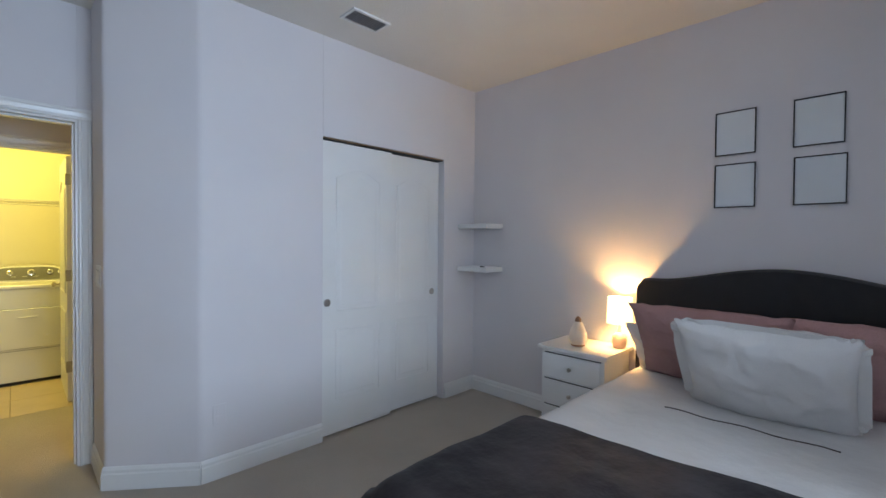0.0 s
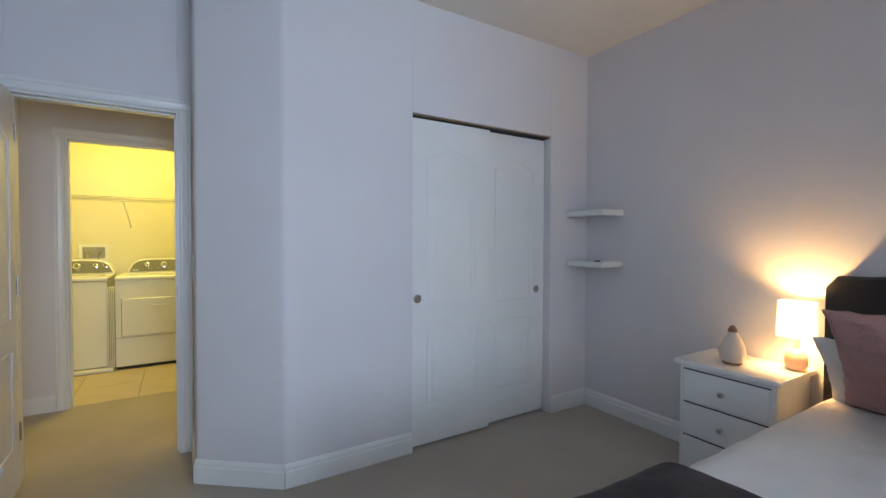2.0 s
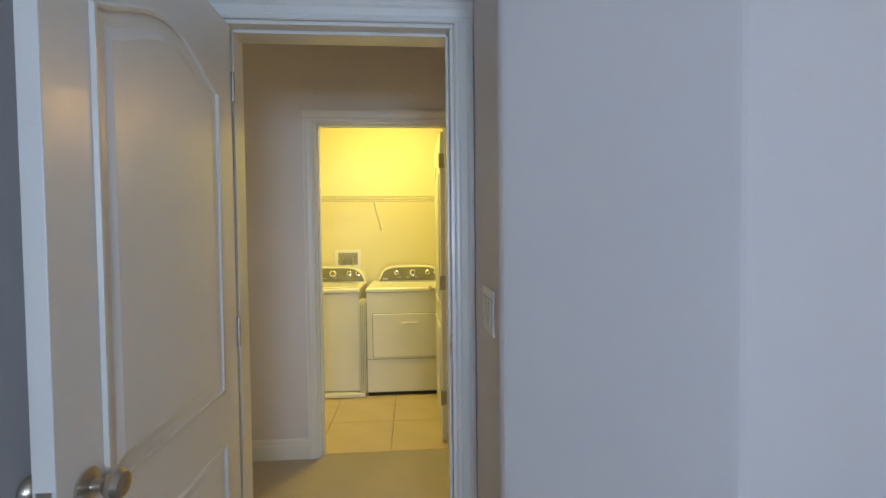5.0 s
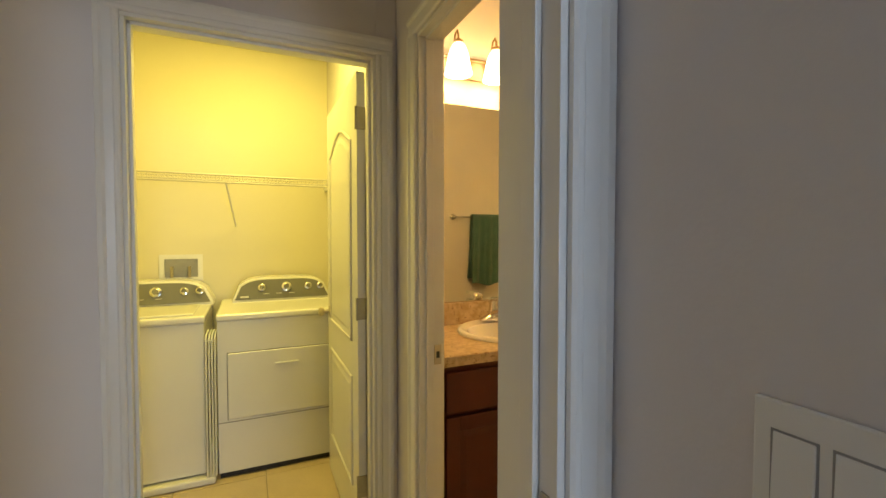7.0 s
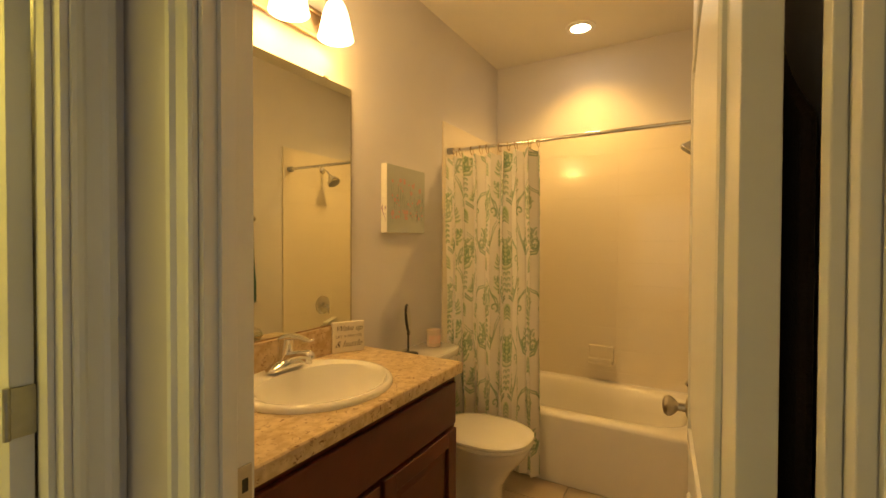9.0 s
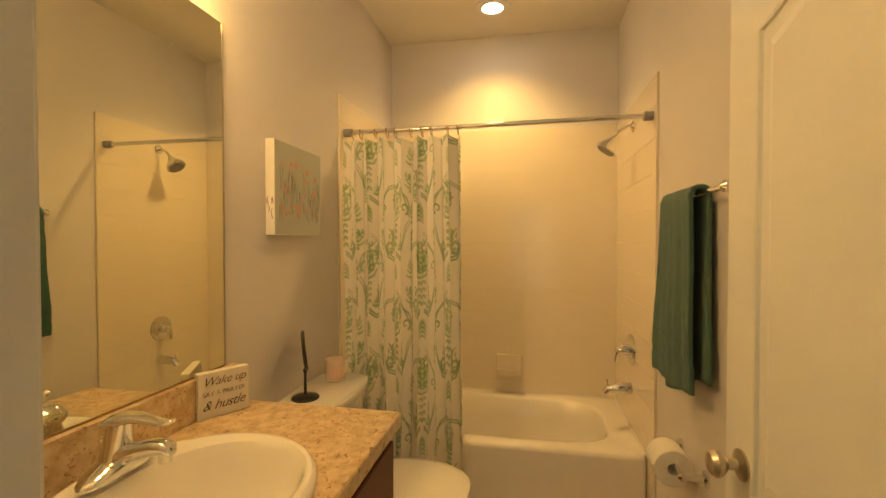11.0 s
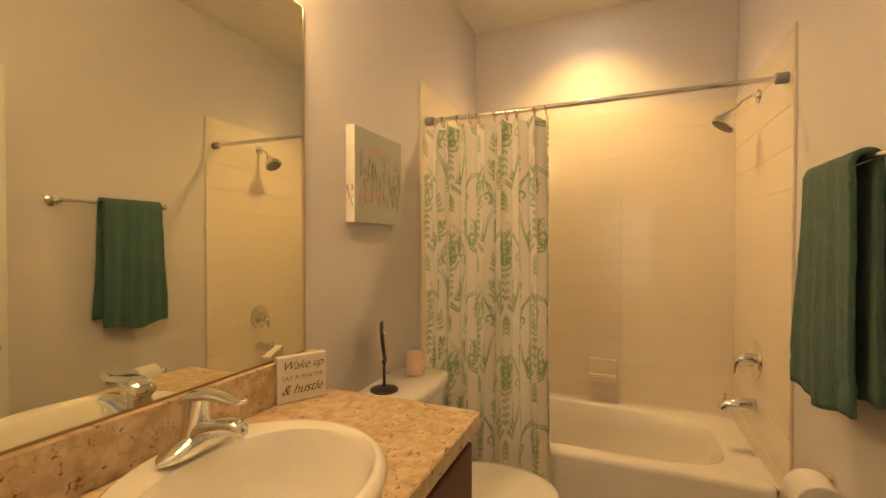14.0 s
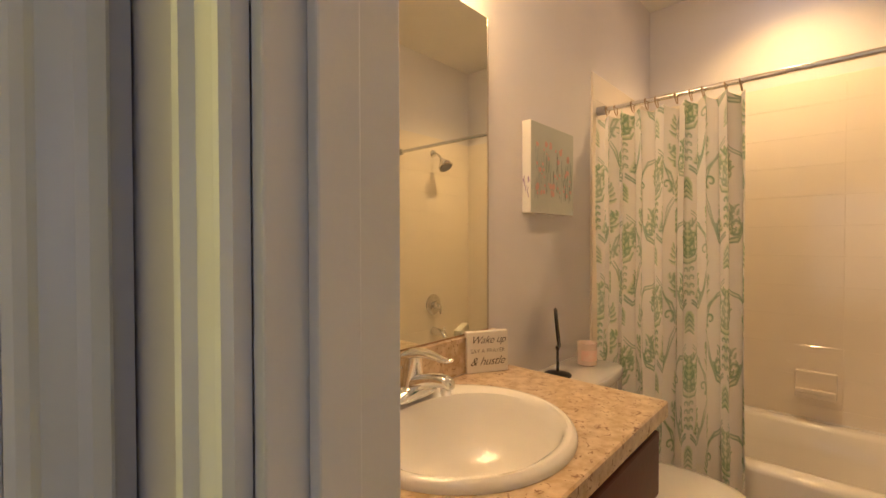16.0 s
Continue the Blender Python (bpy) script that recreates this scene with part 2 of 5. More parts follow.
def prism(poly, z0, z1, bm=None):
    b = bmesh.new()
    lo = [b.verts.new((x, y, z0)) for x, y in poly]
    hi = [b.verts.new((x, y, z1)) for x, y in poly]
    n = len(poly)
    b.faces.new(lo[::-1])
    b.faces.new(hi)
    for i in range(n):
        b.faces.new((lo[i], lo[(i + 1) % n], hi[(i + 1) % n], hi[i]))
    return merge(bm, b)


def loft(loops, close_first=True, close_last=True, bm=None, ring=True):
    b = bmesh.new()
    rows = [[b.verts.new(p) for p in loop] for loop in loops]
    n = len(rows[0])
    for r0, r1 in zip(rows, rows[1:]):
        for i in range(n if ring else n - 1):
            j = (i + 1) % n
            b.faces.new((r0[i], r0[j], r1[j], r1[i]))
    if close_first:
        b.faces.new(rows[0][::-1])
    if close_last:
        b.faces.new(rows[-1])
    return merge(bm, b)


def lathe(profile, cx, cy, cz=0.0, n=24, bm=None):
    return loft([[(cx + r * math.cos(a), cy + r * math.sin(a), cz + z) for a in (2 * math.pi * i / n for i in range(n))]
                 for r, z in profile], bm=bm)


def tube(points, r, n=10, bm=None, closed=False):
    pts = [Vector(p) for p in points]
    rs = r if isinstance(r, (list, tuple)) else [r] * len(pts)
    loops, up = [], None
    for i, p in enumerate(pts):
        a = pts[i - 1] if (i or closed) else p
        c = pts[(i + 1) % len(pts)] if (i < len(pts) - 1 or closed) else p
        d = (c - a).normalized()
        if up is None:
            up = d.orthogonal().normalized()
        up = (up - d * up.dot(d)).normalized()
        side = d.cross(up)
        loops.append([p + rs[i] * (math.cos(t) * up + math.sin(t) * side) for t in (2 * math.pi * k / n for k in range(n))])
    if closed:
        loops.append(loops[0])
        return loft(loops, False, False, bm)
    return loft(loops, bm=bm)


def oval(cx, cy, a, b, z, n=48, e=2.0):
    out = []
    for i in range(n):
        t = 2 * math.pi * i / n
        c, s = math.cos(t), math.sin(t)
        out.append((cx + a * math.copysign(abs(c) ** (2 / e), c), cy + b * math.copysign(abs(s) ** (2 / e), s), z))
    return out


def run(profile, p0, p1, across, out, bm=None):
    """A moulding: the profile (across, out) swept straight from p0 to p1."""
    a, o = Vector(across), Vector(out)
    return loft([[Vector(p) + a * u + o * v for u, v in profile] for p in (p0, p1)], bm=bm)


CASE = [(0, 0), (0, 0.009), (0.006, 0.013), (0.014, 0.013), (0.020, 0.009), (0.042, 0.012), (0.050, 0.018), (0.062, 0.018), (0.065, 0.014), (0.065, 0)]
BASE = [(0, 0), (0, 0.014), (0.085, 0.014), (0.093, 0.010), (0.108, 0.010), (0.122, 0.004), (0.126, 0.0)]
Z = 2.735
HEAD = 2.062

# ---- structure: floors and ceilings ----
solid("floor_carpet", prism([(-2.1, -3.0), (2.895, -3.0), (2.895, 2.9), (0.317, 2.9), (0.317, 4.275), (-2.1, 4.275)], -0.08, 0.0), CARPET,
      "beige cut-pile carpet with worn traffic patches", "carpet", "structure")
laundry_floor = solid("floor_laundry", box(-1.4, 0.42, 4.277, 6.0, -0.08, -0.006), GROUT, "beige ceramic tile floor with grey grout", "floor", "structure")
bath_floor = solid("floor_bathroom", box(0.317, 3.2, 3.08, 4.78, -0.08, -0.006), GROUT, "beige ceramic tile floor beside the bathtub", "floor", "structure")
solid("ceiling_bedroom", box(-0.78, 3.0, -3.12, 3.15, Z, Z + 0.1), CEIL, "plain off-white textured bedroom ceiling", "ceiling", "structure")
solid("ceiling_hall", box(-2.1, 0.37, 3.152, 4.295, Z, Z + 0.1), CEIL, "plain off-white hallway ceiling", "ceiling", "structure")
solid("ceiling_laundry", box(-1.4, 0.37, 4.297, 6.0, Z, Z + 0.1), CEIL, "plain off-white laundry ceiling", "ceiling", "structure")
solid("ceiling_bathroom", box(0.372, 3.2, 3.152, 4.78, Z, Z + 0.1), CEIL, "plain off-white bathroom ceiling", "ceiling", "structure")


# ---- structure: walls ----
def wall(name, boxes, label, paint=PAINT):
    bm = bmesh.new()
    for b in boxes:
        box(*b, bm=bm)
    return solid(name, bm, paint, label, "wall", "structure")


def rounded(p, a, c, r=0.02, n=5):
    p, a, c = Vector(p), Vector(a), Vector(c)
    s, e = p + (a - p).normalized() * r, p + (c - p).normalized() * r
    return [tuple((1 - t) ** 2 * s + 2 * t * (1 - t) * p + t * t * e) for t in (i / (n - 1) for i in range(n))]


A, B = (0.212, 2.602), (0.602, 2.300)
corner = prism([(0.212, 3.017)] + rounded(A, (0.212, 3.1), B) + rounded(B, A, (1.35, 2.30)) +
               [(1.348, 2.30), (1.348, 2.41), (0.66, 2.41), (0.33, 2.66), (0.33, 3.017)], 0, Z)
solid("wall_corner", corner, PAINT, "pale lavender-white wall with an angled corner", "wall", "structure")
wall("wall_closet", [(1.349, 2.50, 2.30, 2.41, 2.066, Z), (2.501, 2.894, 2.30, 2.41, 0, Z)], "pale lavender-white wall above the closet opening")
wall("wall_bedroom_door", [(-0.664, -0.6055, 3.018, 3.163, 0, Z), (0.1455, 0.316, 3.018, 3.163, 0, Z), (-0.605, 0.145, 3.018, 3.163, HEAD, Z)],
     "pale wall round the bedroom doorway")
wall("wall_west", [(-0.78, -0.665, -3.12, 3.163, 0, Z)], "pale bluish-lavender bedroom wall behind the open door")
wall("wall_east", [(2.895, 3.0, -3.12, 2.9, 0, Z)], "pale lavender bedroom wall behind the bed")
wall("wall_south", [(-0.78, 0.10, -3.12, -3.002, 0, Z), (1.40, 3.0, -3.12, -3.002, 0, Z), (0.101, 1.399, -3.12, -3.002, 0, 0.75),
                    (0.101, 1.399, -3.12, -3.002, 2.25, Z)], "pale bedroom wall with a daylight window")
# unseen block, added to keep window light off the east wall and bed
wall("wall_light_block", [(1.42, 2.894, -3.0, -1.0, 0, Z)], "unseen wall block added to shade the bed side from the window")
wall("wall_closet_inside", [(1.0, 2.894, 2.9, 2.95, 0, Z), (0.95, 0.999, 2.412, 2.95, 0, Z)], "plain wall inside the closet")
wall("wall_hall_north", [(-2.1, -0.587, 4.24, 4.35, 0, Z), (0.232, 0.315, 4.24, 4.35, 0, Z), (-0.5865, 0.2315, 4.24, 4.35, HEAD, Z)],
     "pale hallway wall round the laundry doorway")
# unseen end wall; its window is made up to go with the fill lamp
wall("wall_hall_west", [(-2.2, -2.101, 3.09, 3.27, 0, Z), (-2.2, -2.101, 4.17, 4.35, 0, Z), (-2.2, -2.101, 3.2705, 4.1695, 0, 0.45), (-2.2, -2.101, 3.2705, 4.1695, 2.05, Z)],
     "plain unseen hallway end wall with an added window opening")
added_win = thing("added_hall_window", (-2.15, 3.72, 0.45), "white framed window added unseen at the hallway end", "window", kind="structure")
wall("wall_hall_south", [(-2.1, -0.781, 3.018, 3.163, 0, Z)], "plain hallway wall")
wall("wall_bathroom_door", [(0.317, 0.406, 3.05, 3.1985, 0, Z), (0.317, 0.406, 4.0025, 6.0, 0, Z), (0.317, 0.406, 3.199, 4.002, HEAD, Z)],
     "pale wall round the bathroom doorway")
wall("wall_laundry_back", [(-1.4, 0.316, 5.90, 6.0, 0, Z)], "cream laundry wall behind the washer and dryer", CREAM)
wall("wall_laundry_west", [(-1.4, -1.26, 4.351, 5.899, 0, Z)], "cream laundry side wall", CREAM)
wall("wall_bathroom_north", [(0.4065, 3.2, 4.67, 4.78, 0, Z)], "pale greige bathroom wall behind the vanity")
wall("wall_bathroom_south", [(0.4065, 3.2, 3.08, 3.186, 0, Z)], "pale greige bathroom wall behind the towel")
wall("wall_bathroom_east", [(3.108, 3.2, 3.187, 4.669, 0, Z)], "pale greige wall above the bathtub")

# window behind the walk
win = thing("window_1", (0.75, -3.06, 0.75), "white framed bedroom window in daylight", "window", kind="structure")
fb = bmesh.new()
for b in ((0.102, 0.15, -3.09, -3.03, 0.751, 2.249), (1.35, 1.398, -3.09, -3.03, 0.751, 2.249), (0.15, 1.35, -3.09, -3.03, 0.751, 0.81),
          (0.15, 1.35, -3.09, -3.03, 2.19, 2.249), (0.15, 1.35, -3.085, -3.035, 1.48, 1.52)):
    box(*b, bm=fb)
part("window_frame", fb, TRIM, win)
for z0, z1 in ((0.81, 1.48), (1.52, 2.19)):
    pane = part("pane", box(0.15, 1.35, -3.063, -3.057, z0, z1), CLEAR, win)
    pane.visible_shadow = False
# frame and pane of the made-up hall window
f2 = bmesh.new()
for b in ((-2.18, -2.12, 3.272, 3.32, 0.452, 2.048), (-2.18, -2.12, 4.12, 4.168, 0.452, 2.048), (-2.18, -2.12, 3.32, 4.12, 0.452, 0.51), (-2.18, -2.12, 3.32, 4.12, 1.99, 2.048)):
    box(*b, bm=f2)
part("window_frame", f2, TRIM, added_win)
pane = part("pane", box(-2.153, -2.147, 3.32, 4.12, 0.51, 1.99), CLEAR, added_win)
pane.visible_shadow = False
part("window_sill", box(0.06, 1.44, -3.001, -2.94, 0.715, 0.748, 0.006), TRIM, win)


# ---- trim: casings, jambs, baseboards ----
def doorway(name, axis, lo, hi, face0, face1, label, out_lo=0.065, out_hi=0.065, stop=None):
    """Jamb lining and casings of one doorway. axis x: the wall runs along x between the faces y=face0 and face1."""
    th = thing(name, ((lo + hi) / 2, face0, 0) if axis == "x" else (face0, (lo + hi) / 2, 0), label, "door frame", kind="structure")

    def p(u, v, z):
        return (u, v, z) if axis == "x" else (v, u, z)

    def lining(u0, u1, z0, z1, v0=face0 - 0.001, v1=face1 + 0.001):
        a, b = p(u0, v0, z0), p(u1, v1, z1)
        return box(min(a[0], b[0]), max(a[0], b[0]), min(a[1], b[1]), max(a[1], b[1]), z0, z1, 0.0015)
    part("jamb", lining(lo - 0.0005, lo + 0.012, 0, HEAD - 0.013), TRIM, th)
    part("jamb", lining(hi - 0.012, hi + 0.0005, 0, HEAD - 0.013), TRIM, th)
    part("head_jamb", lining(lo - 0.0005, hi + 0.0005, HEAD - 0.012, HEAD + 0.0005), TRIM, th)
    s0, s1 = stop
    part("door_stop", lining(lo + 0.0125, lo + 0.023, 0, HEAD - 0.013, s0, s1), TRIM, th)
    part("door_stop", lining(hi - 0.023, hi - 0.0125, 0, HEAD - 0.013, s0, s1), TRIM, th)
    part("door_stop", lining(lo + 0.0125, hi - 0.0125, HEAD - 0.024, HEAD - 0.0125, s0, s1), TRIM, th)
    for face, sign in ((face0, -1), (face1, 1)):
        v = face + sign * 0.0015
        out = p(0, sign, 0)
        prof_lo = [(u * out_lo / 0.065, w) for u, w in CASE]
        prof_hi = [(u * out_hi / 0.065, w) for u, w in CASE]
        if out_lo > 0.01:
            part("casing", run(prof_lo, p(lo - 0.0005, v, 0.0), p(lo - 0.0005, v, HEAD), p(-1, 0, 0), out), TRIM, th)
        if out_hi > 0.02:
            part("casing", run(prof_hi, p(hi + 0.0005, v, 0.0), p(hi + 0.0005, v, HEAD), p(1, 0, 0), out), TRIM, th)
        part("head_casing", run(CASE, p(lo - out_lo, v, HEAD + 0.0008), p(hi + out_hi, v, HEAD + 0.0008), (0, 0, 1), out), TRIM, th)
    return th


bed_frame = doorway("door_frame_1", "x", -0.605, 0.145, 3.018, 3.163, "white enamelled bedroom door frame with moulded casing", 0.052, 0.065, (3.055, 3.088))
lau_frame = doorway("door_frame_2", "x", -0.587, 0.2315, 4.24, 4.35, "white enamelled laundry door frame with moulded casing", stop=(4.27, 4.305))
bath_frame = doorway("door_frame_3", "y", 3.199, 4.002, 0.317, 0.406, "white enamelled bathroom door frame with moulded casing", 0.030, 0.065, (0.340, 0.368))
for frame_ob, x0, x1, y0, y1, zz in ((bed_frame, 0.1292, 0.1332, 3.020, 3.048, 0.982), (bath_frame, 0.372, 0.400, 3.986, 3.9897, 0.935)):
    sb = box(x0, x1, y0, y1, zz - 0.035, zz + 0.035, 0.001)
    plate = part("strike_plate", sb, NICKEL, frame_ob, "satin nickel strike plate")
    cxp, cyp = (x0 + x1) / 2, (y0 + y1) / 2
    # black chip on the plate, painted shade of the latch hole
    part("latch_hole_shade", box(*((x0 - 0.0006, x0 + 0.001, cyp - 0.006, cyp + 0.006) if x1 - x0 < 0.01 else (cxp - 0.006, cxp + 0.006, y0 - 0.0006, y0 + 0.001)),
                           zz - 0.012, zz + 0.012), DARK, plate)


def baseboard(p0, p1, out):
    bm = run(BASE, (*p0, 0.001), (*p1, 0.001), (0, 0, 1), (*out, 0))
    solid("baseboard", bm, TRIM, "white moulded baseboard", "baseboard", "structure")


dA = (Vector(B) - Vector(A)).normalized()
nA = Vector((dA.y, -dA.x))
baseboard(Vector(A) + nA * 0.001 - dA * 0.001, Vector(B) + nA * 0.001 + dA * 0.004, nA)
baseboard((0.211, 2.995), (0.211, 2.598), (-1, 0))
baseboard((0.604, 2.299), (1.345, 2.299), (0, -1))
baseboard((2.515, 2.299), (2.88, 2.299), (0, -1))
baseboard((2.894, 2.298), (2.894, -0.99), (-1, 0))
baseboard((-0.664, -2.99), (-0.664, 2.99), (1, 0))
baseboard((-2.1, 4.239), (-0.655, 4.239), (0, -1))
baseboard((-2.1, 3.164), (-0.68, 3.164), (0, 1))


# ---- doors ----
def outline(x0, x1, z0, z1, arch=0.0, n=14):
    pts = [(x0, z0), (x1, z0), (x1, z1)]
    if arch:
        pts += [(x1 + (x0 - x1) * i / n, z1 + arch * math.sin(math.pi * i / n) ** 1.3) for i in range(1, n)]
    return pts + [(x0, z1)]


def knob(parent, x, y, z, side, m):
    prof = [(0.031, 0.0), (0.031, 0.004), (0.022, 0.008), (0.011, 0.011), (0.010, 0.028), (0.018, 0.034), (0.026, 0.044), (0.027, 0.052), (0.021, 0.061), (0.006, 0.065)]
    bm = lathe(prof, 0, 0, 0, 20)
    turn = Matrix.Translation((x, y, z)) @ Matrix.Rotation(radians(-90 * side), 4, "X")
    part("door_knob", bm, NICKEL, parent, "satin nickel round door knob", True, m @ turn)


def door(name, m, w, label, t=0.035, h=2.035, knob_z=0.935, ledge=0.065):
    """A two-panel arched door leaf; hinge edge at local x=0, faces at y=0 and y=t."""
    th = thing(name, m.translation, label, "door")
    leaf = part("leaf", box(0, w, 0, t, 0.012, h, 0.0015), DOORW, th, m=m)
    for y, s in ((0, -1), (t, 1)):
        for x0, x1, z0, z1, arch in ((0.115, w - 0.115, 0.25, 0.735, 0), (0.115, w - 0.115, 0.90, 1.78, 0.085)):
            pts = outline(x0, x1, z0, z1, arch)
            ring = tube([(a, y + s * 0.001, b) for a, b in pts], 0.0075, 6, closed=True)
            part("panel_moulding", ring, DOORW, leaf, smooth=True, m=m)
            inner = outline(x0 + 0.045, x1 - 0.045, z0 + 0.045, z1 - 0.045, arch * 0.9)
            fld = loft([[(a, y, b) for a, b in outline(x0 + 0.028, x1 - 0.028, z0 + 0.028, z1 - 0.028, arch * 0.95)],
                        [(a, y + s * 0.005, b) for a, b in inner]])
            part("panel", fld, DOORW, leaf, m=m)
    knob(th, w - ledge, t, knob_z, 1, m)
    knob(th, w - ledge, 0, knob_z, -1, m)
    part("latch_plate", box(w - 0.0005, w + 0.0012, 0.006, t - 0.006, knob_z - 0.028, knob_z + 0.028), NICKEL, th, "satin nickel latch plate", m=m)
    for hz in (0.30, 1.055, 1.845):
        hinge = part("hinge", box(-0.0015, -0.0005, 0.003, t - 0.003, hz - 0.045, hz + 0.045), STEEL, th, "brushed steel butt hinge", m=m)
        part("hinge_pin", lathe([(0.0055, -0.047), (0.0055, 0.047)], -0.004, HINGE_SIDE * t + (0.004 if HINGE_SIDE else -0.004), hz, 10), STEEL, hinge, m=m)
    return th


HINGE_SIDE = 1
bed_door = door("door_1", Matrix.Translation((-0.607, 3.004, 0)) @ Matrix.Rotation(radians(-89.2), 4, "Z"), 0.734,
                "white moulded two-panel bedroom door standing open")
laundry_door = door("door_2", Matrix.Translation((0.218, 4.358, 0)) @ Matrix.Rotation(radians(89.8), 4, "Z"), 0.76, "white moulded two-panel laundry door standing open")
HINGE_SIDE = 0
bath_door = door("door_3", Matrix.Translation((0.434, 3.237, 0)) @ Matrix.Rotation(radians(3.1), 4, "Z"), 0.825, "white moulded two-panel bathroom door standing open")
for hz in (0.30, 1.055, 1.845):
    part("hinge_leaf", box(0.184, 0.2185, 4.352, 4.3545, hz - 0.045, hz + 0.045), STEEL, laundry_door, "brushed steel hinge leaf")


for hz in (0.30, 1.055, 1.845):
    part("hinge_leaf", box(0.372, 0.404, 3.2112, 3.2142, hz - 0.045, hz + 0.045, 0.001), STEEL, bath_frame, "brushed steel hinge leaf")


def cloth(name, mat, label, x, y, z0, z1, w, seed, cat):
    rng = random.Random(seed)
    loops = []
    for k in range(9):
        t = k / 8
        ww = w * (0.25 + 0.75 * math.sin(math.pi * min(1, t * 0.8 + 0.12)))
        cx, cy = x + 0.008 * math.sin(5 * t + seed), y + 0.01 * math.sin(4 * t + seed)
        loops.append(oval(cx, cy, 0.012 + rng.random() * 0.006, ww / 2, z1 + (z0 - z1) * t, 14))
    solid(name, loft(loops), mat, label, cat, smooth=True)


cloth("face_mask", CLOTHW, "pale blue-white cloth face mask hanging from the door knob", -0.652, 2.325, 0.70, 0.905, 0.085, 1, "mask")
cloth("face_mask", MAGENTA, "magenta cloth face mask hanging from the door knob", -0.628, 2.300, 0.655, 0.880, 0.06, 3, "mask")

# ---- closet doors ----
for name, x0, x1, y0, px in (("left", 1.352, 1.952, 2.325, 1.352 + 0.045), ("right", 1.92, 2.498, 2.366, 2.498 - 0.075)):
    cd = thing("sliding_closet_door", (x0, y0, 0), "white moulded sliding closet door, shut", "closet door", "closet doors")
    leaf = part("leaf", box(x0, x1, y0, y0 + 0.034, 0.014, 2.045, 0.0015), DOORW, cd)
    for z0, z1, arch in ((0.25, 0.735, 0), (0.87, 1.80, 0.07)):
        part("panel_moulding", tube([(a, y0 - 0.001, b) for a, b in outline(x0 + 0.115, x1 - 0.115, z0, z1, arch)], 0.003, 6, closed=True), DOORW, leaf, smooth=True)
        part("panel", loft([[(a, y0, b) for a, b in outline(x0 + 0.143, x1 - 0.143, z0 + 0.028, z1 - 0.028, arch)],
                            [(a, y0 - 0.0025, b) for a, b in outline(x0 + 0.16, x1 - 0.16, z0 + 0.045, z1 - 0.045, arch)]]), DOORW, leaf)
    pull = part("finger_pull", lathe([(0.027, 0), (0.027, 0.002), (0.022, 0.003), (0.020, 0.0012), (0.004, 0.001)], 0, 0, 0, 24), STEEL, cd, "round brushed steel finger pull", True,
                Matrix.Translation((px, y0 - 0.0002, 0.935)) @ Matrix.Rotation(radians(90), 4, "X"))
track = thing("closet_track", (1.92, 2.36, 2.05), "dark metal sliding door track in the closet opening", "track")
part("rail", box(1.3495, 2.4995, 2.318, 2.408, 2.052, 2.064), DARK, track)
part("fascia", box(1.3495, 2.4995, 2.316, 2.3178, 2.056, 2.0655), BRONZE, track, "dull bronze track fascia")

# ---- bedroom fixtures ----
outlet = thing("wall_outlet", (0.68, 2.30, 0.36), "wall outlet plate painted over in wall colour", "outlet")
part("cover_plate", box(0.665, 0.735, 2.2970, 2.2998, 0.31, 0.425, 0.0015), PAINT, outlet)
for oz in (0.345, 0.39):
    part("socket", box(0.684, 0.716, 2.2962, 2.2972, oz - 0.014, oz + 0.014, 0.0004), PAINT, outlet)
switch = thing("light_switch", (0.212, 2.746, 1.06), "white three-gang rocker light switch plate", "light switch")
part("cover_plate", box(0.2065, 0.2118, 2.666, 2.826, 1.091, 1.214, 0.0025), PLASTIC, switch)
for sy in (2.700, 2.746, 2.792):
    rocker = box(0.2035, 0.2068, sy - 0.0165, sy + 0.0165, 1.119, 1.186, 0.0012)
    part("rocker", rocker, PLASTIC, switch, m=Matrix.Translation((0.205, sy, 1.152)) @ Matrix.Rotation(radians(2.5), 4, "Y") @ Matrix.Translation((-0.205, -sy, -1.152)))
    # grey sheet behind the rocker, shade of its gap put into colour
    part("rocker_gap_shade", box(0.2059, 0.2066, sy - 0.0185, sy + 0.0185, 1.117, 1.188), GREYV, switch)
vent = thing("ceiling_vent", (1.43, 1.93, Z), "white metal ceiling air vent with dark louvres", "vent")
part("backing", box(1.31, 1.55, 1.865, 1.995, Z - 0.003, Z - 0.001), GREYV, vent)
vb = bmesh.new()
for b in ((1.295, 1.565, 1.852, 1.868, Z - 0.012, Z - 0.0008), (1.295, 1.565, 1.993, 2.009, Z - 0.012, Z - 0.0008),
          (1.295, 1.312, 1.868, 1.993, Z - 0.012, Z - 0.0008), (1.548, 1.565, 1.868, 1.993, Z - 0.012, Z - 0.0008)):
    box(*b, bm=vb)
part("frame", vb, PLASTIC, vent)
for i in range(7):
    yy = 1.878 + i * 0.0175
    part("slat", box(1.312, 1.548, -0.007, 0.007, -0.0008, 0.0008), GREYV, vent, m=Matrix.Translation((0, yy, Z - 0.009)) @ Matrix.Rotation(radians(35), 4, "X"))
for z0 in (1.478, 1.105):
    sh = solid("floating_shelf", box(2.665, 2.894, 1.965, 2.292, z0, z0 + 0.04, 0.003), TRIM, "white floating shelf fixed in the bedroom corner", "shelf", group="corner shelves")
solid("small_remote", box(2.70, 2.715, 2.02, 2.06, 1.1455, 1.155, 0.003), BLACK, "tiny black gadget lying on the lower shelf", "gadget")
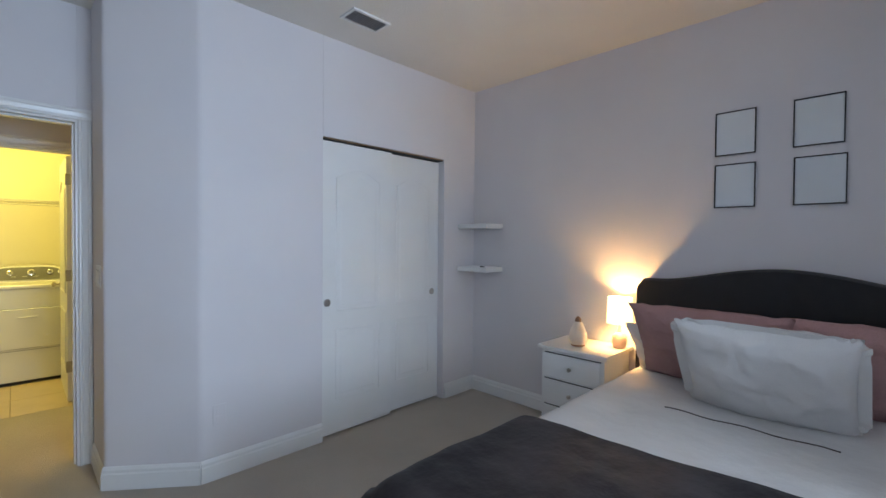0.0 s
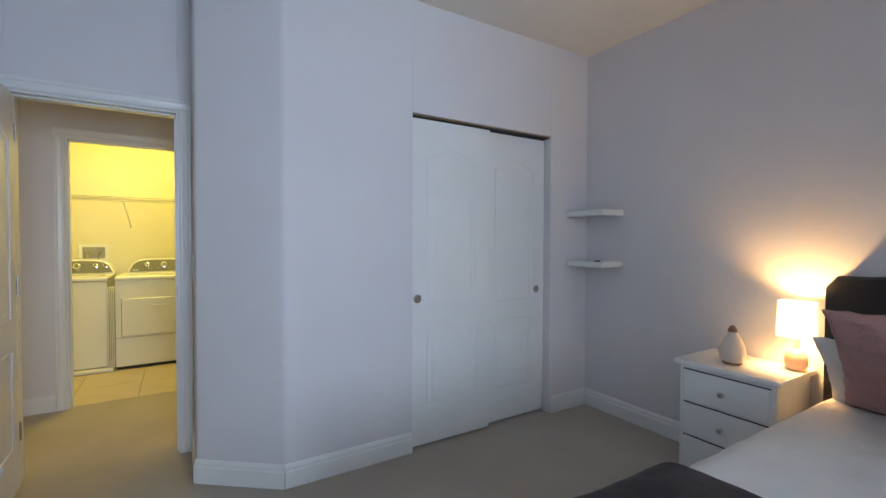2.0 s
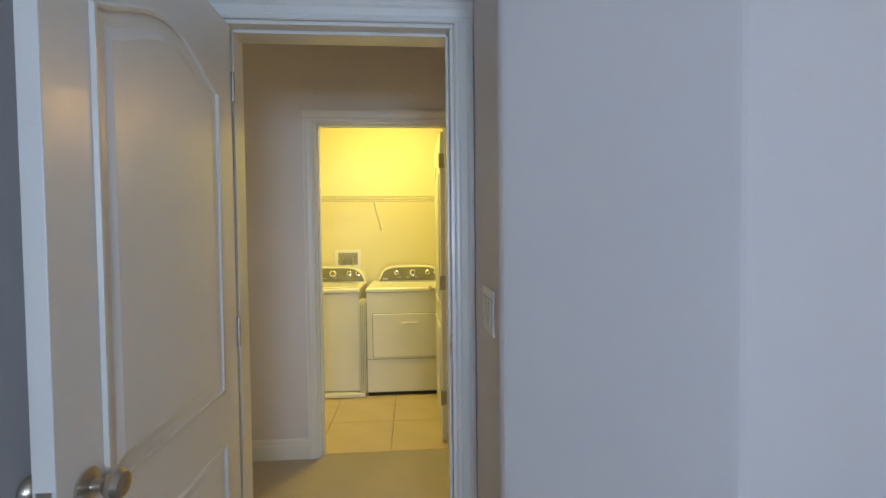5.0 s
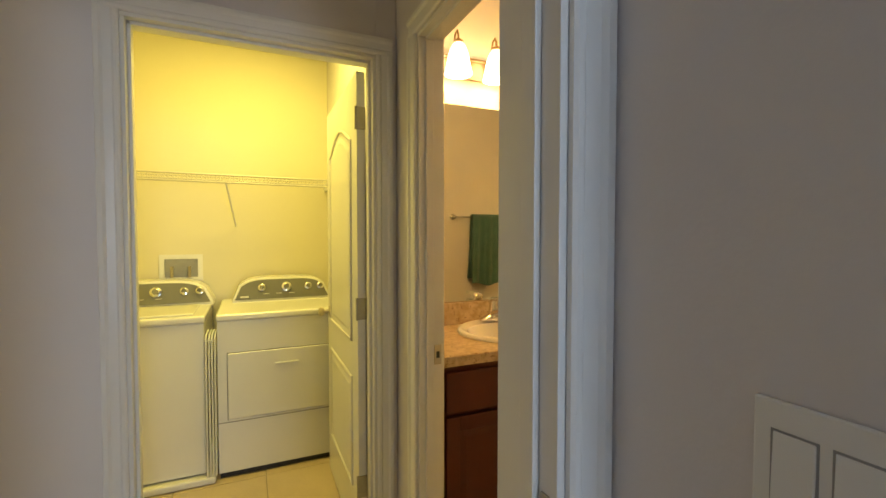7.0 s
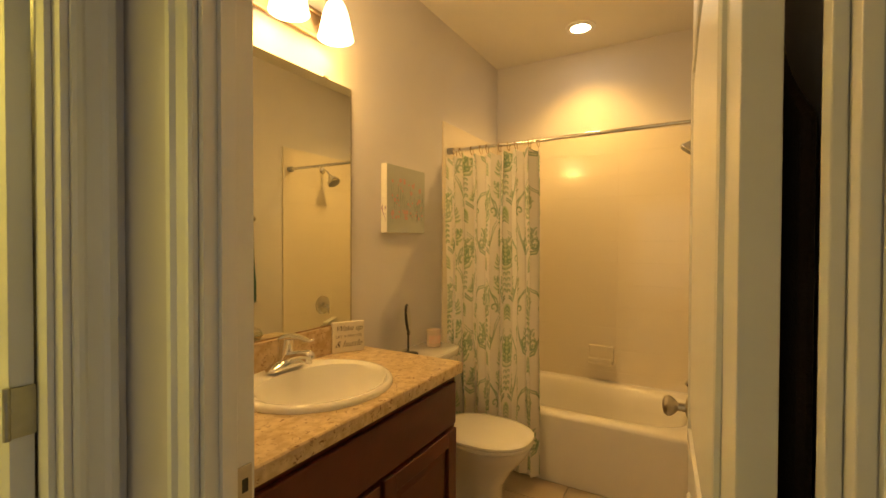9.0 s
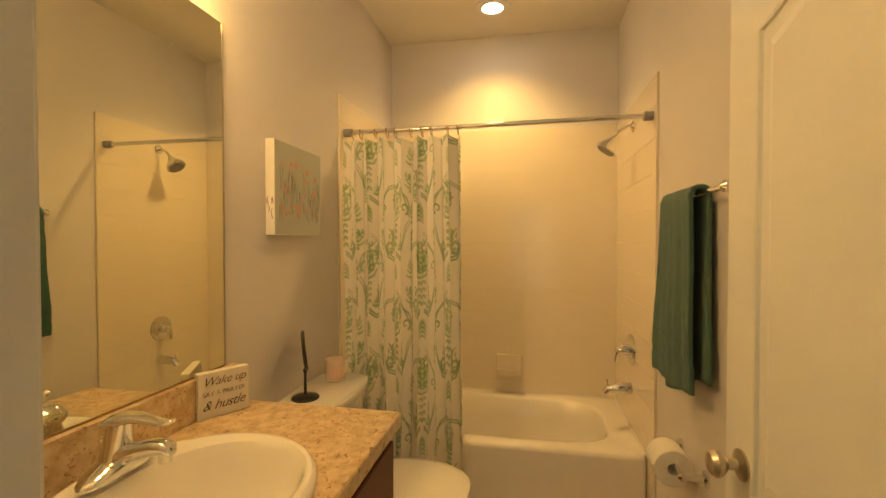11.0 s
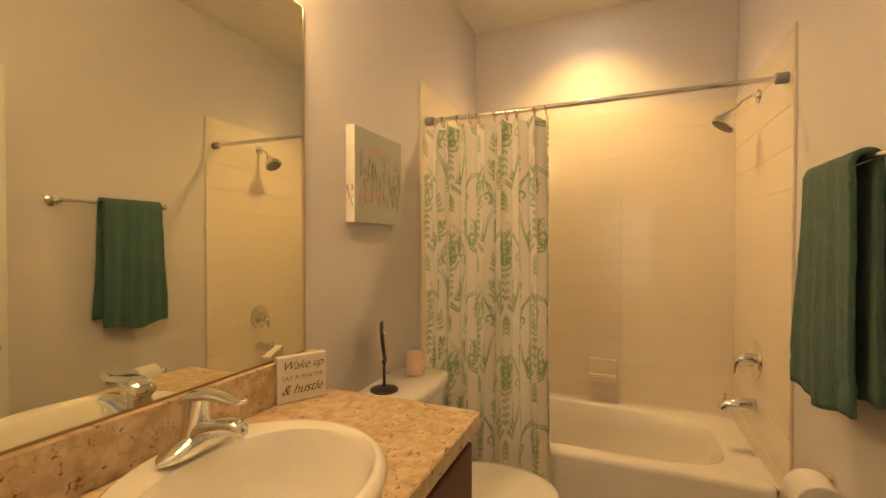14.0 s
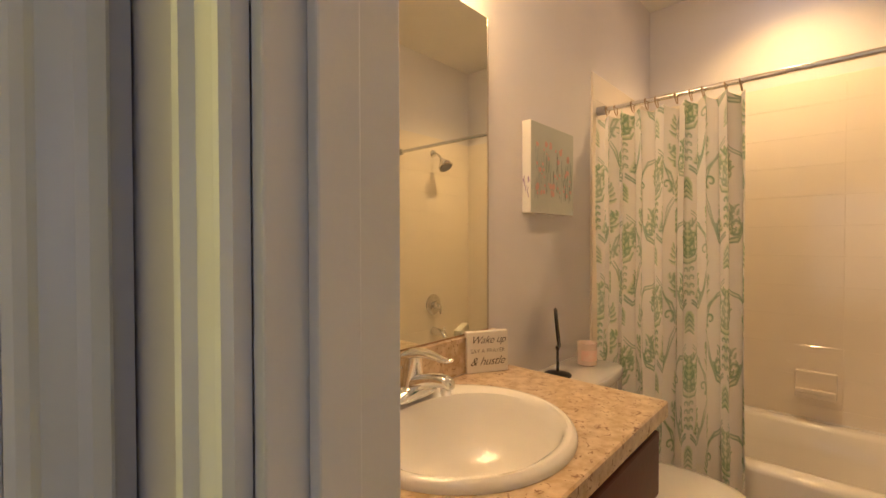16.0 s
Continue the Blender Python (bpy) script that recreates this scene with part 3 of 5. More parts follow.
for y0, y1, z0, z1 in ((0.166, 0.368, 1.890, 2.148), (-0.21, 0.0, 1.892, 2.150), (0.164, 0.368, 1.580, 1.838), (-0.222, -0.006, 1.578, 1.838)):
    pf = thing("picture_frame", (2.89, (y0 + y1) / 2, z0), "thin black picture frame with pale grey sheet", "picture", "four framed pictures")
    fb = bmesh.new()
    for b in ((2.880, 2.8935, y0, y0 + 0.006, z0, z1), (2.880, 2.8935, y1 - 0.006, y1, z0, z1), (2.880, 2.8935, y0 + 0.006, y1 - 0.006, z0, z0 + 0.006),
              (2.880, 2.8935, y0 + 0.006, y1 - 0.006, z1 - 0.006, z1)):
        box(*b, bm=fb)
    part("frame", fb, FRAMEB, pf)
    part("sheet", box(2.886, 2.8925, y0 + 0.0065, y1 - 0.0065, z0 + 0.0065, z1 - 0.0065), PAPER, pf, "pale grey printed sheet")

# ---- nightstand and what stands on it ----
ns = thing("nightstand", (2.69, 1.11, 0), "white painted two-drawer nightstand", "nightstand")
part("top", box(2.475, 2.892, 0.835, 1.335, 0.628, 0.652, 0.004), TRIM, ns)
part("body", box(2.50, 2.885, 0.86, 1.31, 0.07, 0.627, 0.003), TRIM, ns)
for z0, z1 in ((0.435, 0.60), (0.255, 0.42), (0.09, 0.24)):
    dr = part("drawer_front", box(2.492, 2.4995, 0.885, 1.285, z0, z1, 0.003), TRIM, ns)
    # black strip on the body, painted shade above each drawer
    part("drawer_gap_shade", box(2.4985, 2.4999, 0.881, 1.289, z1 + 0.0005, z1 + 0.007), DARK, ns)
    part("drawer_knob", lathe([(0.006, 0), (0.006, 0.012), (0.014, 0.018), (0.013, 0.026), (0.004, 0.029)], 0, 0, 0, 16), NICKEL, dr, "round metal drawer knob", True,
         Matrix.Translation((2.492, 1.09, (z0 + z1) / 2)) @ Matrix.Rotation(radians(-90), 4, "Y"))
for lx, ly in ((2.52, 0.88), (2.52, 1.29), (2.865, 0.88), (2.865, 1.29)):
    part("leg", box(lx - 0.018, lx + 0.018, ly - 0.018, ly + 0.018, 0.0, 0.0695, 0.003), TRIM, ns)
diff = thing("aroma_diffuser", (2.63, 1.11, 0.653), "cream teardrop aroma diffuser with wooden tip", "diffuser")
part("base", lathe([(0.040, 0), (0.046, 0.004), (0.047, 0.014)], 2.63, 1.11, 0.6525), GOLDW, diff, "wooden diffuser base", True)
part("body", lathe([(0.048, 0.0145), (0.058, 0.035), (0.062, 0.06), (0.058, 0.09), (0.045, 0.125), (0.030, 0.155), (0.024, 0.168)], 2.63, 1.11, 0.6525, 32), CERAM, diff, smooth=True)
part("tip", lathe([(0.0235, 0.1685), (0.020, 0.185), (0.012, 0.198), (0.003, 0.203)], 2.63, 1.11, 0.6525), GOLDW, diff, "wooden tip", True)
tl = thing("table_lamp", (2.785, 0.888, 0.653), "small glowing table lamp with drum shade and rounded pink base", "lamp")
LX, LY = 2.785, 0.888
part("base", lathe([(0.035, 0), (0.040, 0.006), (0.048, 0.03), (0.050, 0.05), (0.044, 0.078), (0.028, 0.098), (0.014, 0.108), (0.012, 0.165)], LX, LY, 0.6525, 32), PINKC, tl, "pale pink ceramic lamp base", True)
part("shade", loft([oval(LX, LY, r, r, z, 32) for r, z in ((0.083, 0.82), (0.083, 0.823), (0.078, 0.995), (0.0765, 0.995), (0.0815, 0.823), (0.0815, 0.82), (0.083, 0.82))], False, False), LAMPSH, tl, "lit cream fabric drum shade", True)

# ---- bed ----
BX0, BX1, BY0, BY1, BT = 0.67, 2.76, -0.72, 0.76, 0.60
bed = thing("bed", ((BX0 + BX1) / 2, 0.02, 0), "queen bed with black upholstered headboard and white bedding", "bed")
n = 40
hb = []
for k in range(n + 1):
    t = k / n
    yy = 0.775 + (-0.735 - 0.775) * t
    zz = 1.135 + 0.092 * (0.5 - 0.5 * math.cos(2 * math.pi * min(1, max(0, (t - 0.08) / 0.84)))) ** 0.8
    hb.append((yy, zz - 0.05 * max(0, 1 - min(t, 1 - t) / 0.02)))
loops = [[(x, y, z - dz) for y, z in hb] + [(x, hb[-1][0], 0.12), (x, hb[0][0], 0.12)] for x, dz in ((2.885, 0.01), (2.876, 0.0), (2.79, 0.0), (2.775, 0.012))]
part("headboard", loft(loops), HEADB, bed, "black padded headboard with a curved top", True)
part("bed_base", box(0.80, 2.77, -0.69, 0.73, 0.10, 0.32, 0.01), HEADB, bed)
for lx, ly in ((0.86, -0.62), (0.86, 0.66), (2.68, -0.62), (2.68, 0.66)):
    part("leg", box(lx - 0.03, lx + 0.03, ly - 0.03, ly + 0.03, 0, 0.0995, 0.004), BLACK, bed)
part("mattress", box(0.78, 2.77, -0.70, 0.74, 0.322, 0.565, 0.04, seg=4), DUVET, bed, smooth=True)


def drape(x0, x1, y0, y1, top, drop, round_r, thick, seed, nx, ny, edge=None, wob=0.006, skirt_x0=True):
    """A cover lying on the bed and hanging over its sides."""
    def place(u, v):
        s = y0 - drop + (y1 - y0 + 2 * drop) * v
        z, y = top, s
        for side, lim in ((-1, y0), (1, y1)):
            over = (s - lim) * side
            if over > -round_r:
                a = min(max((over + round_r) / round_r, 0), math.pi / 2)
                y = lim - side * round_r + side * round_r * math.sin(a)
                z = top - round_r * (1 - math.cos(a)) - max(0, over + round_r - round_r * math.pi / 2)
        lo = x0 - (drop if skirt_x0 else 0)
        hi = edge(v) if edge else x1
        q = lo + (hi - lo) * u
        x = q
        if skirt_x0:
            over = x0 - q
            if over > -round_r:
                a = min(max((over + round_r) / round_r, 0), math.pi / 2)
                x = x0 + round_r - round_r * math.sin(a)
                z -= round_r * (1 - math.cos(a)) + max(0, over + round_r - round_r * math.pi / 2)
        w = noise.noise(Vector((q * 3.1, s * 3.1, seed))) * wob + noise.noise(Vector((q * 9, s * 7, seed + 5))) * wob * 0.5
        if z < top - round_r * 0.5:
            return x, y + (w * 2.4 if abs(y - y0) < abs(y - y1) else -w * 2.4), max(z, 0.03)
        return x, y, z + w
    return loft([[place(i / nx, j / ny) for j in range(ny + 1)] for i in range(nx + 1)], False, False, ring=False)


duv = part("duvet", drape(BX0, 2.70, BY0, BY1, BT - 0.012, 0.26, 0.07, 0.02, 2, 50, 60, wob=0.008), DUVET, bed, "white cotton duvet cover", True)
throw = solid("throw_blanket", drape(BX0 - 0.045, 1.5, BY0 - 0.03, BY1 + 0.045, BT + 0.018, 0.22, 0.09, 0.02, 9, 60, 90,
              edge=lambda v: 1.58 - 0.16 * v, wob=0.012), PLUSH, "charcoal plush throw blanket spread over the bed foot", "blanket", smooth=True)


def cushion(name, mat, label, m, w, h, t, group, seed, flange=0.0):
    b = bmesh.new()
    nu, nv = 40, 32
    def sheet(sign):
        rows = []
        for i in range(nu + 1):
            row = []
            for j in range(nv + 1):
                u, v = 2 * i / nu - 1, 2 * j / nv - 1
                fu, fv = 1 - abs(u) ** 2.6, 1 - abs(v) ** 2.6
                thick = max(0, fu * fv) ** 0.45 * t / 2
                pin = 1 - 0.055 * (1 - abs(v) ** 2) * abs(u) ** 4 - 0.0
                pinv = 1 - 0.06 * (1 - abs(u) ** 2) * abs(v) ** 4
                wv = noise.noise(Vector((u * 2.3, v * 2.3, seed))) * 0.014 + noise.noise(Vector((u * 5, v * 5, seed))) * 0.011 + noise.noise(Vector((u * 11, v * 8, seed + 3))) * 0.005
                row.append(b.verts.new((u * w / 2 * pin, sign * (thick + 0.001) + wv, v * h / 2 * pinv)))
            rows.append(row)
        for i in range(nu):
            for j in range(nv):
                b.faces.new((rows[i][j], rows[i + 1][j], rows[i + 1][j + 1], rows[i][j + 1]))
    sheet(1)
    sheet(-1)
    bmesh.ops.remove_doubles(b, verts=b.verts[:], dist=0.003)
    return solid(name, b, mat, label, "pillow", group=group, smooth=True, m=m)


def lean(x, y, z, tilt, turn=0.0):
    return Matrix.Translation((x, y, z)) @ Matrix.Rotation(radians(90 + turn), 4, "Z") @ Matrix.Rotation(radians(tilt), 4, "X")


cushion("pillow", DUVET, "white bed pillow propped against the headboard", lean(2.60, 0.375, 0.715, -36), 0.70, 0.42, 0.15, "white pillows", 31)
cushion("pillow", DUVET, "white bed pillow propped against the headboard", lean(2.60, -0.38, 0.78, -30), 0.72, 0.46, 0.15, "white pillows", 37)
cushion("pillow_sham", PINK, "dusty pink linen pillow sham leaning on the headboard", lean(2.485, 0.285, 0.808, -33), 0.74, 0.53, 0.15, "pink shams", 41)
cushion("pillow_sham", PINK, "dusty pink linen pillow sham leaning on the headboard", lean(2.495, -0.395, 0.805, -31), 0.74, 0.53, 0.15, "pink shams", 47)
front_sham = cushion("pillow_sham", DUVET, "white pillow with dark piped edge before pink shams", lean(2.15, 0.0, 0.80, -38, 1), 0.615, 0.58, 0.17, "front pillow", 53)
part("flange", loft([[(u * 0.332 * (1 - 0.02 * math.sin(9 * t)), 0.006 * math.sin(23 * t + 1) * r, v * 0.302 * (1 - 0.02 * math.cos(7 * t))) for t, u, v in
                      ((2 * math.pi * k / 96, math.copysign(abs(math.cos(2 * math.pi * k / 96)) ** 0.25, math.cos(2 * math.pi * k / 96)) * r, math.copysign(abs(math.sin(2 * math.pi * k / 96)) ** 0.25, math.sin(2 * math.pi * k / 96)) * r) for k in range(96))]
                     for r in (0.86, 0.93, 1.0)], False, False), DUVET, front_sham, "ruffled white pillow flange", True, lean(2.15, 0.0, 0.80, -38, 1))
pip = [(2.000 + 0.010 * math.sin(k * 1.3), 0.345 - 0.050 * k, BT + 0.010) for k in range(13)]
part("piping", tube(pip, 0.003, 6), INK, front_sham, "thin dark piped edge", True)

# ---- low dresser by the west wall ----
ds = thing("dresser", (-0.49, 1.1, 0), "low white painted dresser against the wall", "dresser")
part("top", box(-0.652, -0.255, 0.55, 1.535, 0.68, 0.70, 0.004), TRIM, ds)
part("body", box(-0.648, -0.285, 0.57, 1.515, 0.05, 0.6795, 0.003), TRIM, ds)
for z0 in (0.08, 0.28, 0.48):
    part("drawer_front", box(-0.2845, -0.277, 0.59, 1.495, z0, z0 + 0.185, 0.002), TRIM, ds)
for lx, ly in ((-0.63, 0.6), (-0.305, 0.6), (-0.63, 1.48), (-0.305, 1.48)):
    part("leg", box(lx - 0.015, lx + 0.015, ly - 0.015, ly + 0.015, 0, 0.0495), TRIM, ds)
solid("storage_box", prism([(-0.645, 1.05), (-0.270, 1.05), (-0.262, 1.29), (-0.278, 1.325), (-0.40, 1.390), (-0.44, 1.400), (-0.645, 1.400)], 0.7005, 0.868), TEAL, "turquoise fabric storage box on the dresser", "box")

# ---- laundry ----
FY = 5.24


def console(parent, x0, x1, knobs, seed):
    """Arched grey control panel at the back of an appliance, tilted."""
    n = 16
    top = []
    for i in range(n + 1):
        t = i / n
        x = x0 + (x1 - x0) * t
        z = 0.945 + 0.135 * (1 - abs(2 * t - 1) ** 5) ** 0.6
        top.append((x, z))
    back = [(x, 5.86, z) for x, z in top] + [(x1, 5.86, 0.925), (x0, 5.86, 0.925)]
    front = [(x, 5.665 + (z - 0.93) * 0.30, z) for x, z in top] + [(x1, 5.66, 0.925), (x0, 5.66, 0.925)]
    part("console_shell", loft([front, back]), APPL, parent, smooth=True)
    face = [(x0 + (x - x0) * 0.955 + (x1 - x0) * 0.0225, 5.6615 + (z - 0.945) * 0.285, 0.945 + (z - 0.945) * 0.90) for x, z in top]
    face += [(x1 - 0.016, 5.6605, 0.943), (x0 + 0.016, 5.6605, 0.943)]
    part("console_face", loft([[(a, b - 0.003, c) for a, b, c in face], [(a, b + 0.006, c) for a, b, c in face]]), APPLGREY, parent, "dark grey control panel")
    for kx, r in knobs:
        kn = part("dial", lathe([(r, 0), (r, 0.006), (r * 0.72, 0.008), (r * 0.62, 0.022), (r * 0.1, 0.024)], 0, 0, 0, 20), CHROME, parent, "silver control dial", True,
                  Matrix.Translation((kx, 5.678, 1.015)) @ Matrix.Rotation(radians(73), 4, "X"))
        part("dial_cap", lathe([(r * 0.55, 0.0242), (r * 0.5, 0.027)], 0, 0, 0, 16), APPLGREY, kn, m=Matrix.Translation((kx, 5.678, 1.015)) @ Matrix.Rotation(radians(73), 4, "X"))
    for i in range(3):
        mx = x0 + (x1 - x0) * (0.30 + 0.13 * i)
        part("marking", box(mx, mx + 0.035, 5.6525, 5.6545, 0.975, 0.978), PLASTIC, parent)
    part("badge", box(x0 + 0.045, x0 + 0.095, 5.6525, 5.6545, 0.957, 0.966), PLASTIC, parent, "small pale maker badge")


dryer = thing("clothes_dryer", (-0.06, 5.55, 0), "white front-loading clothes dryer with grey arched console", "dryer")
part("cabinet", box(-0.398, 0.290, FY + 0.006, 5.86, 0.03, 0.885, 0.008), APPL, dryer)
part("top_panel", box(-0.402, 0.294, FY - 0.010, 5.87, 0.886, 0.925, 0.012, seg=3), APPL, dryer)
part("front_panel", box(-0.396, 0.288, FY, FY + 0.0055, 0.035, 0.885, 0.002), APPL, dryer)
ddoor = part("door", box(-0.346, 0.27, FY - 0.010, FY - 0.0015, 0.334, 0.706, 0.006, seg=3), APPL, dryer)
part("door_seam", box(-0.349, 0.273, FY - 0.0014, FY - 0.0003, 0.3315, 0.7085), DARK, dryer)
part("door_handle", box(-0.10, 0.03, FY - 0.020, FY - 0.0102, 0.618, 0.630, 0.003), APPL, ddoor, "white recessed handle")
# black filler under the cabinet stands for the shade there
part("kick_shade", box(-0.39, 0.285, FY + 0.012, 5.80, 0.004, 0.0295), DARK, dryer)
part("seam", box(-0.397, 0.289, FY - 0.0006, FY + 0.001, 0.316, 0.319), DARK, dryer)
console(dryer, -0.330, 0.286, ((-0.155, 0.024), (0.0, 0.032), (0.14, 0.024), (0.222, 0.024)), 1)
washer = thing("washing_machine", (-0.80, 5.55, 0), "white top-loading washing machine with grey arched console", "washing machine")
part("cabinet", box(-1.145, -0.458, FY + 0.004, 5.86, 0.05, 0.885, 0.010, seg=3), APPL, washer)
part("top_panel", box(-1.15, -0.452, FY - 0.010, 5.87, 0.886, 0.925, 0.012, seg=3), APPL, washer)
part("lid", box(-1.09, -0.51, FY + 0.03, 5.62, 0.9255, 0.937, 0.005), APPL, washer)
console(washer, -1.146, -0.440, ((-0.98, 0.024), (-0.75, 0.032), (-0.60, 0.024), (-0.515, 0.024)), 2)
part("drip_pan", box(-1.175, -0.41, FY - 0.035, 5.88, 0.004, 0.042, 0.010), APPL, washer, "white plastic drip pan")
for fx in (-1.08, -0.52):
    for fy in (5.30, 5.80):
        part("foot", lathe([(0.02, 0.0425), (0.02, 0.0495)], fx, fy, 0, 10), BLACK, washer)
rack = thing("drying_rack", (-0.43, 5.26, 0.05), "white folded wire drying rack between the machines", "drying rack")
for k, (rx, ry) in enumerate(((-0.449, 5.215), (-0.434, 5.213), (-0.420, 5.214), (-0.406, 5.216))):
    part("rail", tube([(rx, ry, 0.044), (rx, ry, 0.80), (rx + 0.002, ry + 0.02, 0.82), (rx + 0.002, ry + 0.16, 0.82)], 0.0045, 8), PLASTIC, rack, smooth=True)
for rz in (0.10, 0.79):
    part("crossbar", tube([(-0.453, 5.222, rz), (-0.402, 5.222, rz)], 0.004, 8), PLASTIC, rack, smooth=True)
wb = thing("washer_outlet_box", (-0.64, 5.90, 1.08), "recessed grey washer valve box in a white frame", "valve box")
part("recess", box(-0.735, -0.545, 5.8935, 5.8985, 1.085, 1.205), GREYV, wb, "grey recess")
fbx = bmesh.new()
for b in ((-0.765, -0.736, 5.889, 5.8993, 1.06, 1.235), (-0.544, -0.515, 5.889, 5.8993, 1.06, 1.235), (-0.736, -0.544, 5.889, 5.8993, 1.06, 1.0845), (-0.736, -0.544, 5.889, 5.8993, 1.2055, 1.235)):
    box(*b, bm=fbx)
part("frame", fbx, PLASTIC, wb)
for vx in (-0.69, -0.59):
    part("valve", tube([(vx, 5.893, 1.15), (vx, 5.86, 1.15), (vx, 5.855, 1.12), (vx, 5.855, 1.085)], 0.009, 8), NICKEL, wb, "small metal water valve", True)
ws = thing("wire_shelf", (-0.45, 5.75, 1.72), "white wire shelf fixed along the laundry wall", "shelf")
for k, (yy, zz, r) in enumerate(((5.585, 1.735, 0.006), (5.583, 1.690, 0.006), (5.72, 1.735, 0.003), (5.893, 1.735, 0.006))):
    part("long_wire", tube([(-1.25, yy, zz), (0.314, yy, zz)], r, 8), WIREW, ws, smooth=True)
for i in range(62):
    wx = -1.245 + i * 0.0253
    part("cross_wire", tube([(wx, 5.893, 1.7385), (wx, 5.587, 1.7385), (wx, 5.583, 1.732), (wx, 5.583, 1.690)], 0.0016, 4), WIREW, ws)
part("bracket", tube([(-0.355, 5.60, 1.690), (-0.31, 5.895, 1.425)], 0.006, 8), PLASTIC, ws, "diagonal shelf bracket", True)
part("bracket", tube([(-1.0, 5.60, 1.690), (-0.96, 5.895, 1.425)], 0.006, 8), PLASTIC, ws, smooth=True)
part("end_clip", box(0.285, 0.3155, 5.58, 5.893, 1.685, 1.742, 0.003), PLASTIC, ws)

# ---- bathroom: vanity ----
van = thing("vanity_cabinet", (0.92, 4.4, 0), "dark cherry wood vanity cabinet with two doors", "cabinet")
CF, CX1 = 4.134, 1.424
cb = bmesh.new()
for q in ((0.4085, 0.424, CF + 0.018, 4.665, 0.10, 0.842), (CX1 - 0.016, CX1, CF + 0.018, 4.665, 0.10, 0.842), (0.4245, CX1 - 0.0165, CF + 0.018, 4.665, 0.10, 0.116), (0.4245, CX1 - 0.0165, 4.655, 4.665, 0.1165, 0.842)):
    box(*q, bm=cb)
part("carcass", cb, WOOD, van)
part("toe_kick", box(0.4085, CX1 - 0.018, CF + 0.08, 4.66, 0.0, 0.0995), WOOD, van)
ff = bmesh.new()
for b in ((0.4085, 0.50, CF, CF + 0.0178, 0.10, 0.842), (CX1 - 0.040, CX1, CF, CF + 0.0178, 0.10, 0.842), (0.50, CX1 - 0.040, CF, CF + 0.0178, 0.788, 0.842),
          (0.50, CX1 - 0.040, CF, CF + 0.0178, 0.610, 0.660), (0.50, CX1 - 0.040, CF, CF + 0.0178, 0.10, 0.14), (0.910, 0.970, CF, CF + 0.0178, 0.14, 0.610)):
    box(*b, bm=ff)
part("face_frame", ff, WOOD, van)
DT = 0.632
for x0, x1 in ((0.480, 0.928), (0.950, CX1 - 0.016)):
    dd = part("door", box(x0, x1, CF - 0.004, CF - 0.0005, 0.125, DT), WOOD, van)
    fr = bmesh.new()
    for b in ((x0, x0 + 0.06, 0.125, DT), (x1 - 0.06, x1, 0.125, DT), (x0 + 0.06, x1 - 0.06, 0.125, 0.185), (x0 + 0.06, x1 - 0.06, DT - 0.06, DT)):
        box(b[0], b[1], CF - 0.020, CF - 0.0042, b[2], b[3], 0.003, bm=fr)
    part("door_frame_rail", fr, WOOD, dd)
    part("raised_panel", loft([[(a, CF - 0.0045, c) for a, c in outline(x0 + 0.062, x1 - 0.062, 0.187, DT - 0.062)], [(a, CF - 0.014, c) for a, c in outline(x0 + 0.09, x1 - 0.09, 0.215, DT - 0.09)]]), WOOD, dd)
part("false_drawer", box(0.480, CX1 - 0.016, CF - 0.018, CF - 0.0005, 0.648, 0.815, 0.006), WOOD, van)

CZ, CR, CFR = 0.885, 1.444, 4.106
SX, SY, SA, SB = 0.946, 4.393, 0.258, 0.244
ang = sorted([2 * math.pi * i / 64 for i in range(64)] + [math.atan2(y - SY, x - SX) % (2 * math.pi) for x, y in ((CR, CFR), (0.4085, CFR), (0.4085, 4.6445), (CR, 4.6445))])


def edge_at(a, z, inset=0.0):
    c, s = math.cos(a), math.sin(a)
    k = min(((CR - inset if c > 0 else 0.4085) - SX) / c if abs(c) > 1e-9 else 9, ((4.6445 if s > 0 else CFR + inset) - SY) / s if abs(s) > 1e-9 else 9)
    return (SX + k * c, SY + k * s, z)


def hole_at(a, z):
    return (SX + SA * 0.93 * math.cos(a), SY + SB * 0.93 * math.sin(a), z)


ctop = thing("countertop", (0.94, 4.4, 0.83), "speckled tan laminate countertop with backsplash", "countertop")
part("slab", loft([[hole_at(a, CZ - 0.0425) for a in ang], [edge_at(a, CZ - 0.0425) for a in ang], [edge_at(a, CZ - 0.004) for a in ang], [edge_at(a, CZ, 0.004) for a in ang],
                   [hole_at(a, CZ) for a in ang], [hole_at(a, CZ - 0.0425) for a in ang]], False, False), LAMINATE, ctop)
part("backsplash", box(0.4085, CR - 0.002, 4.645, 4.669, CZ + 0.0005, 1.000, 0.002), LAMINATE, ctop)
sink = thing("sink", (SX, SY, 0.83), "white oval drop-in porcelain sink", "sink")
rings = [(1.0, CZ + 0.0005), (1.0, CZ + 0.008), (0.985, CZ + 0.016), (0.955, CZ + 0.021), (0.92, CZ + 0.020)]
sl = [oval(SX, SY, SA * k, SB * k, z, 64) for k, z in rings]
for k, z in ((0.99, 0.013), (0.965, 0.003), (0.93, -0.020), (0.87, -0.055), (0.77, -0.095), (0.60, -0.125), (0.38, -0.138), (0.14, -0.142)):
    sl.append(oval(SX, SY - 0.026, 0.222 * k, 0.186 * k, CZ + z, 64, 2.25))
part("bowl", loft(sl, False, True), PORCELAIN, sink, smooth=True)
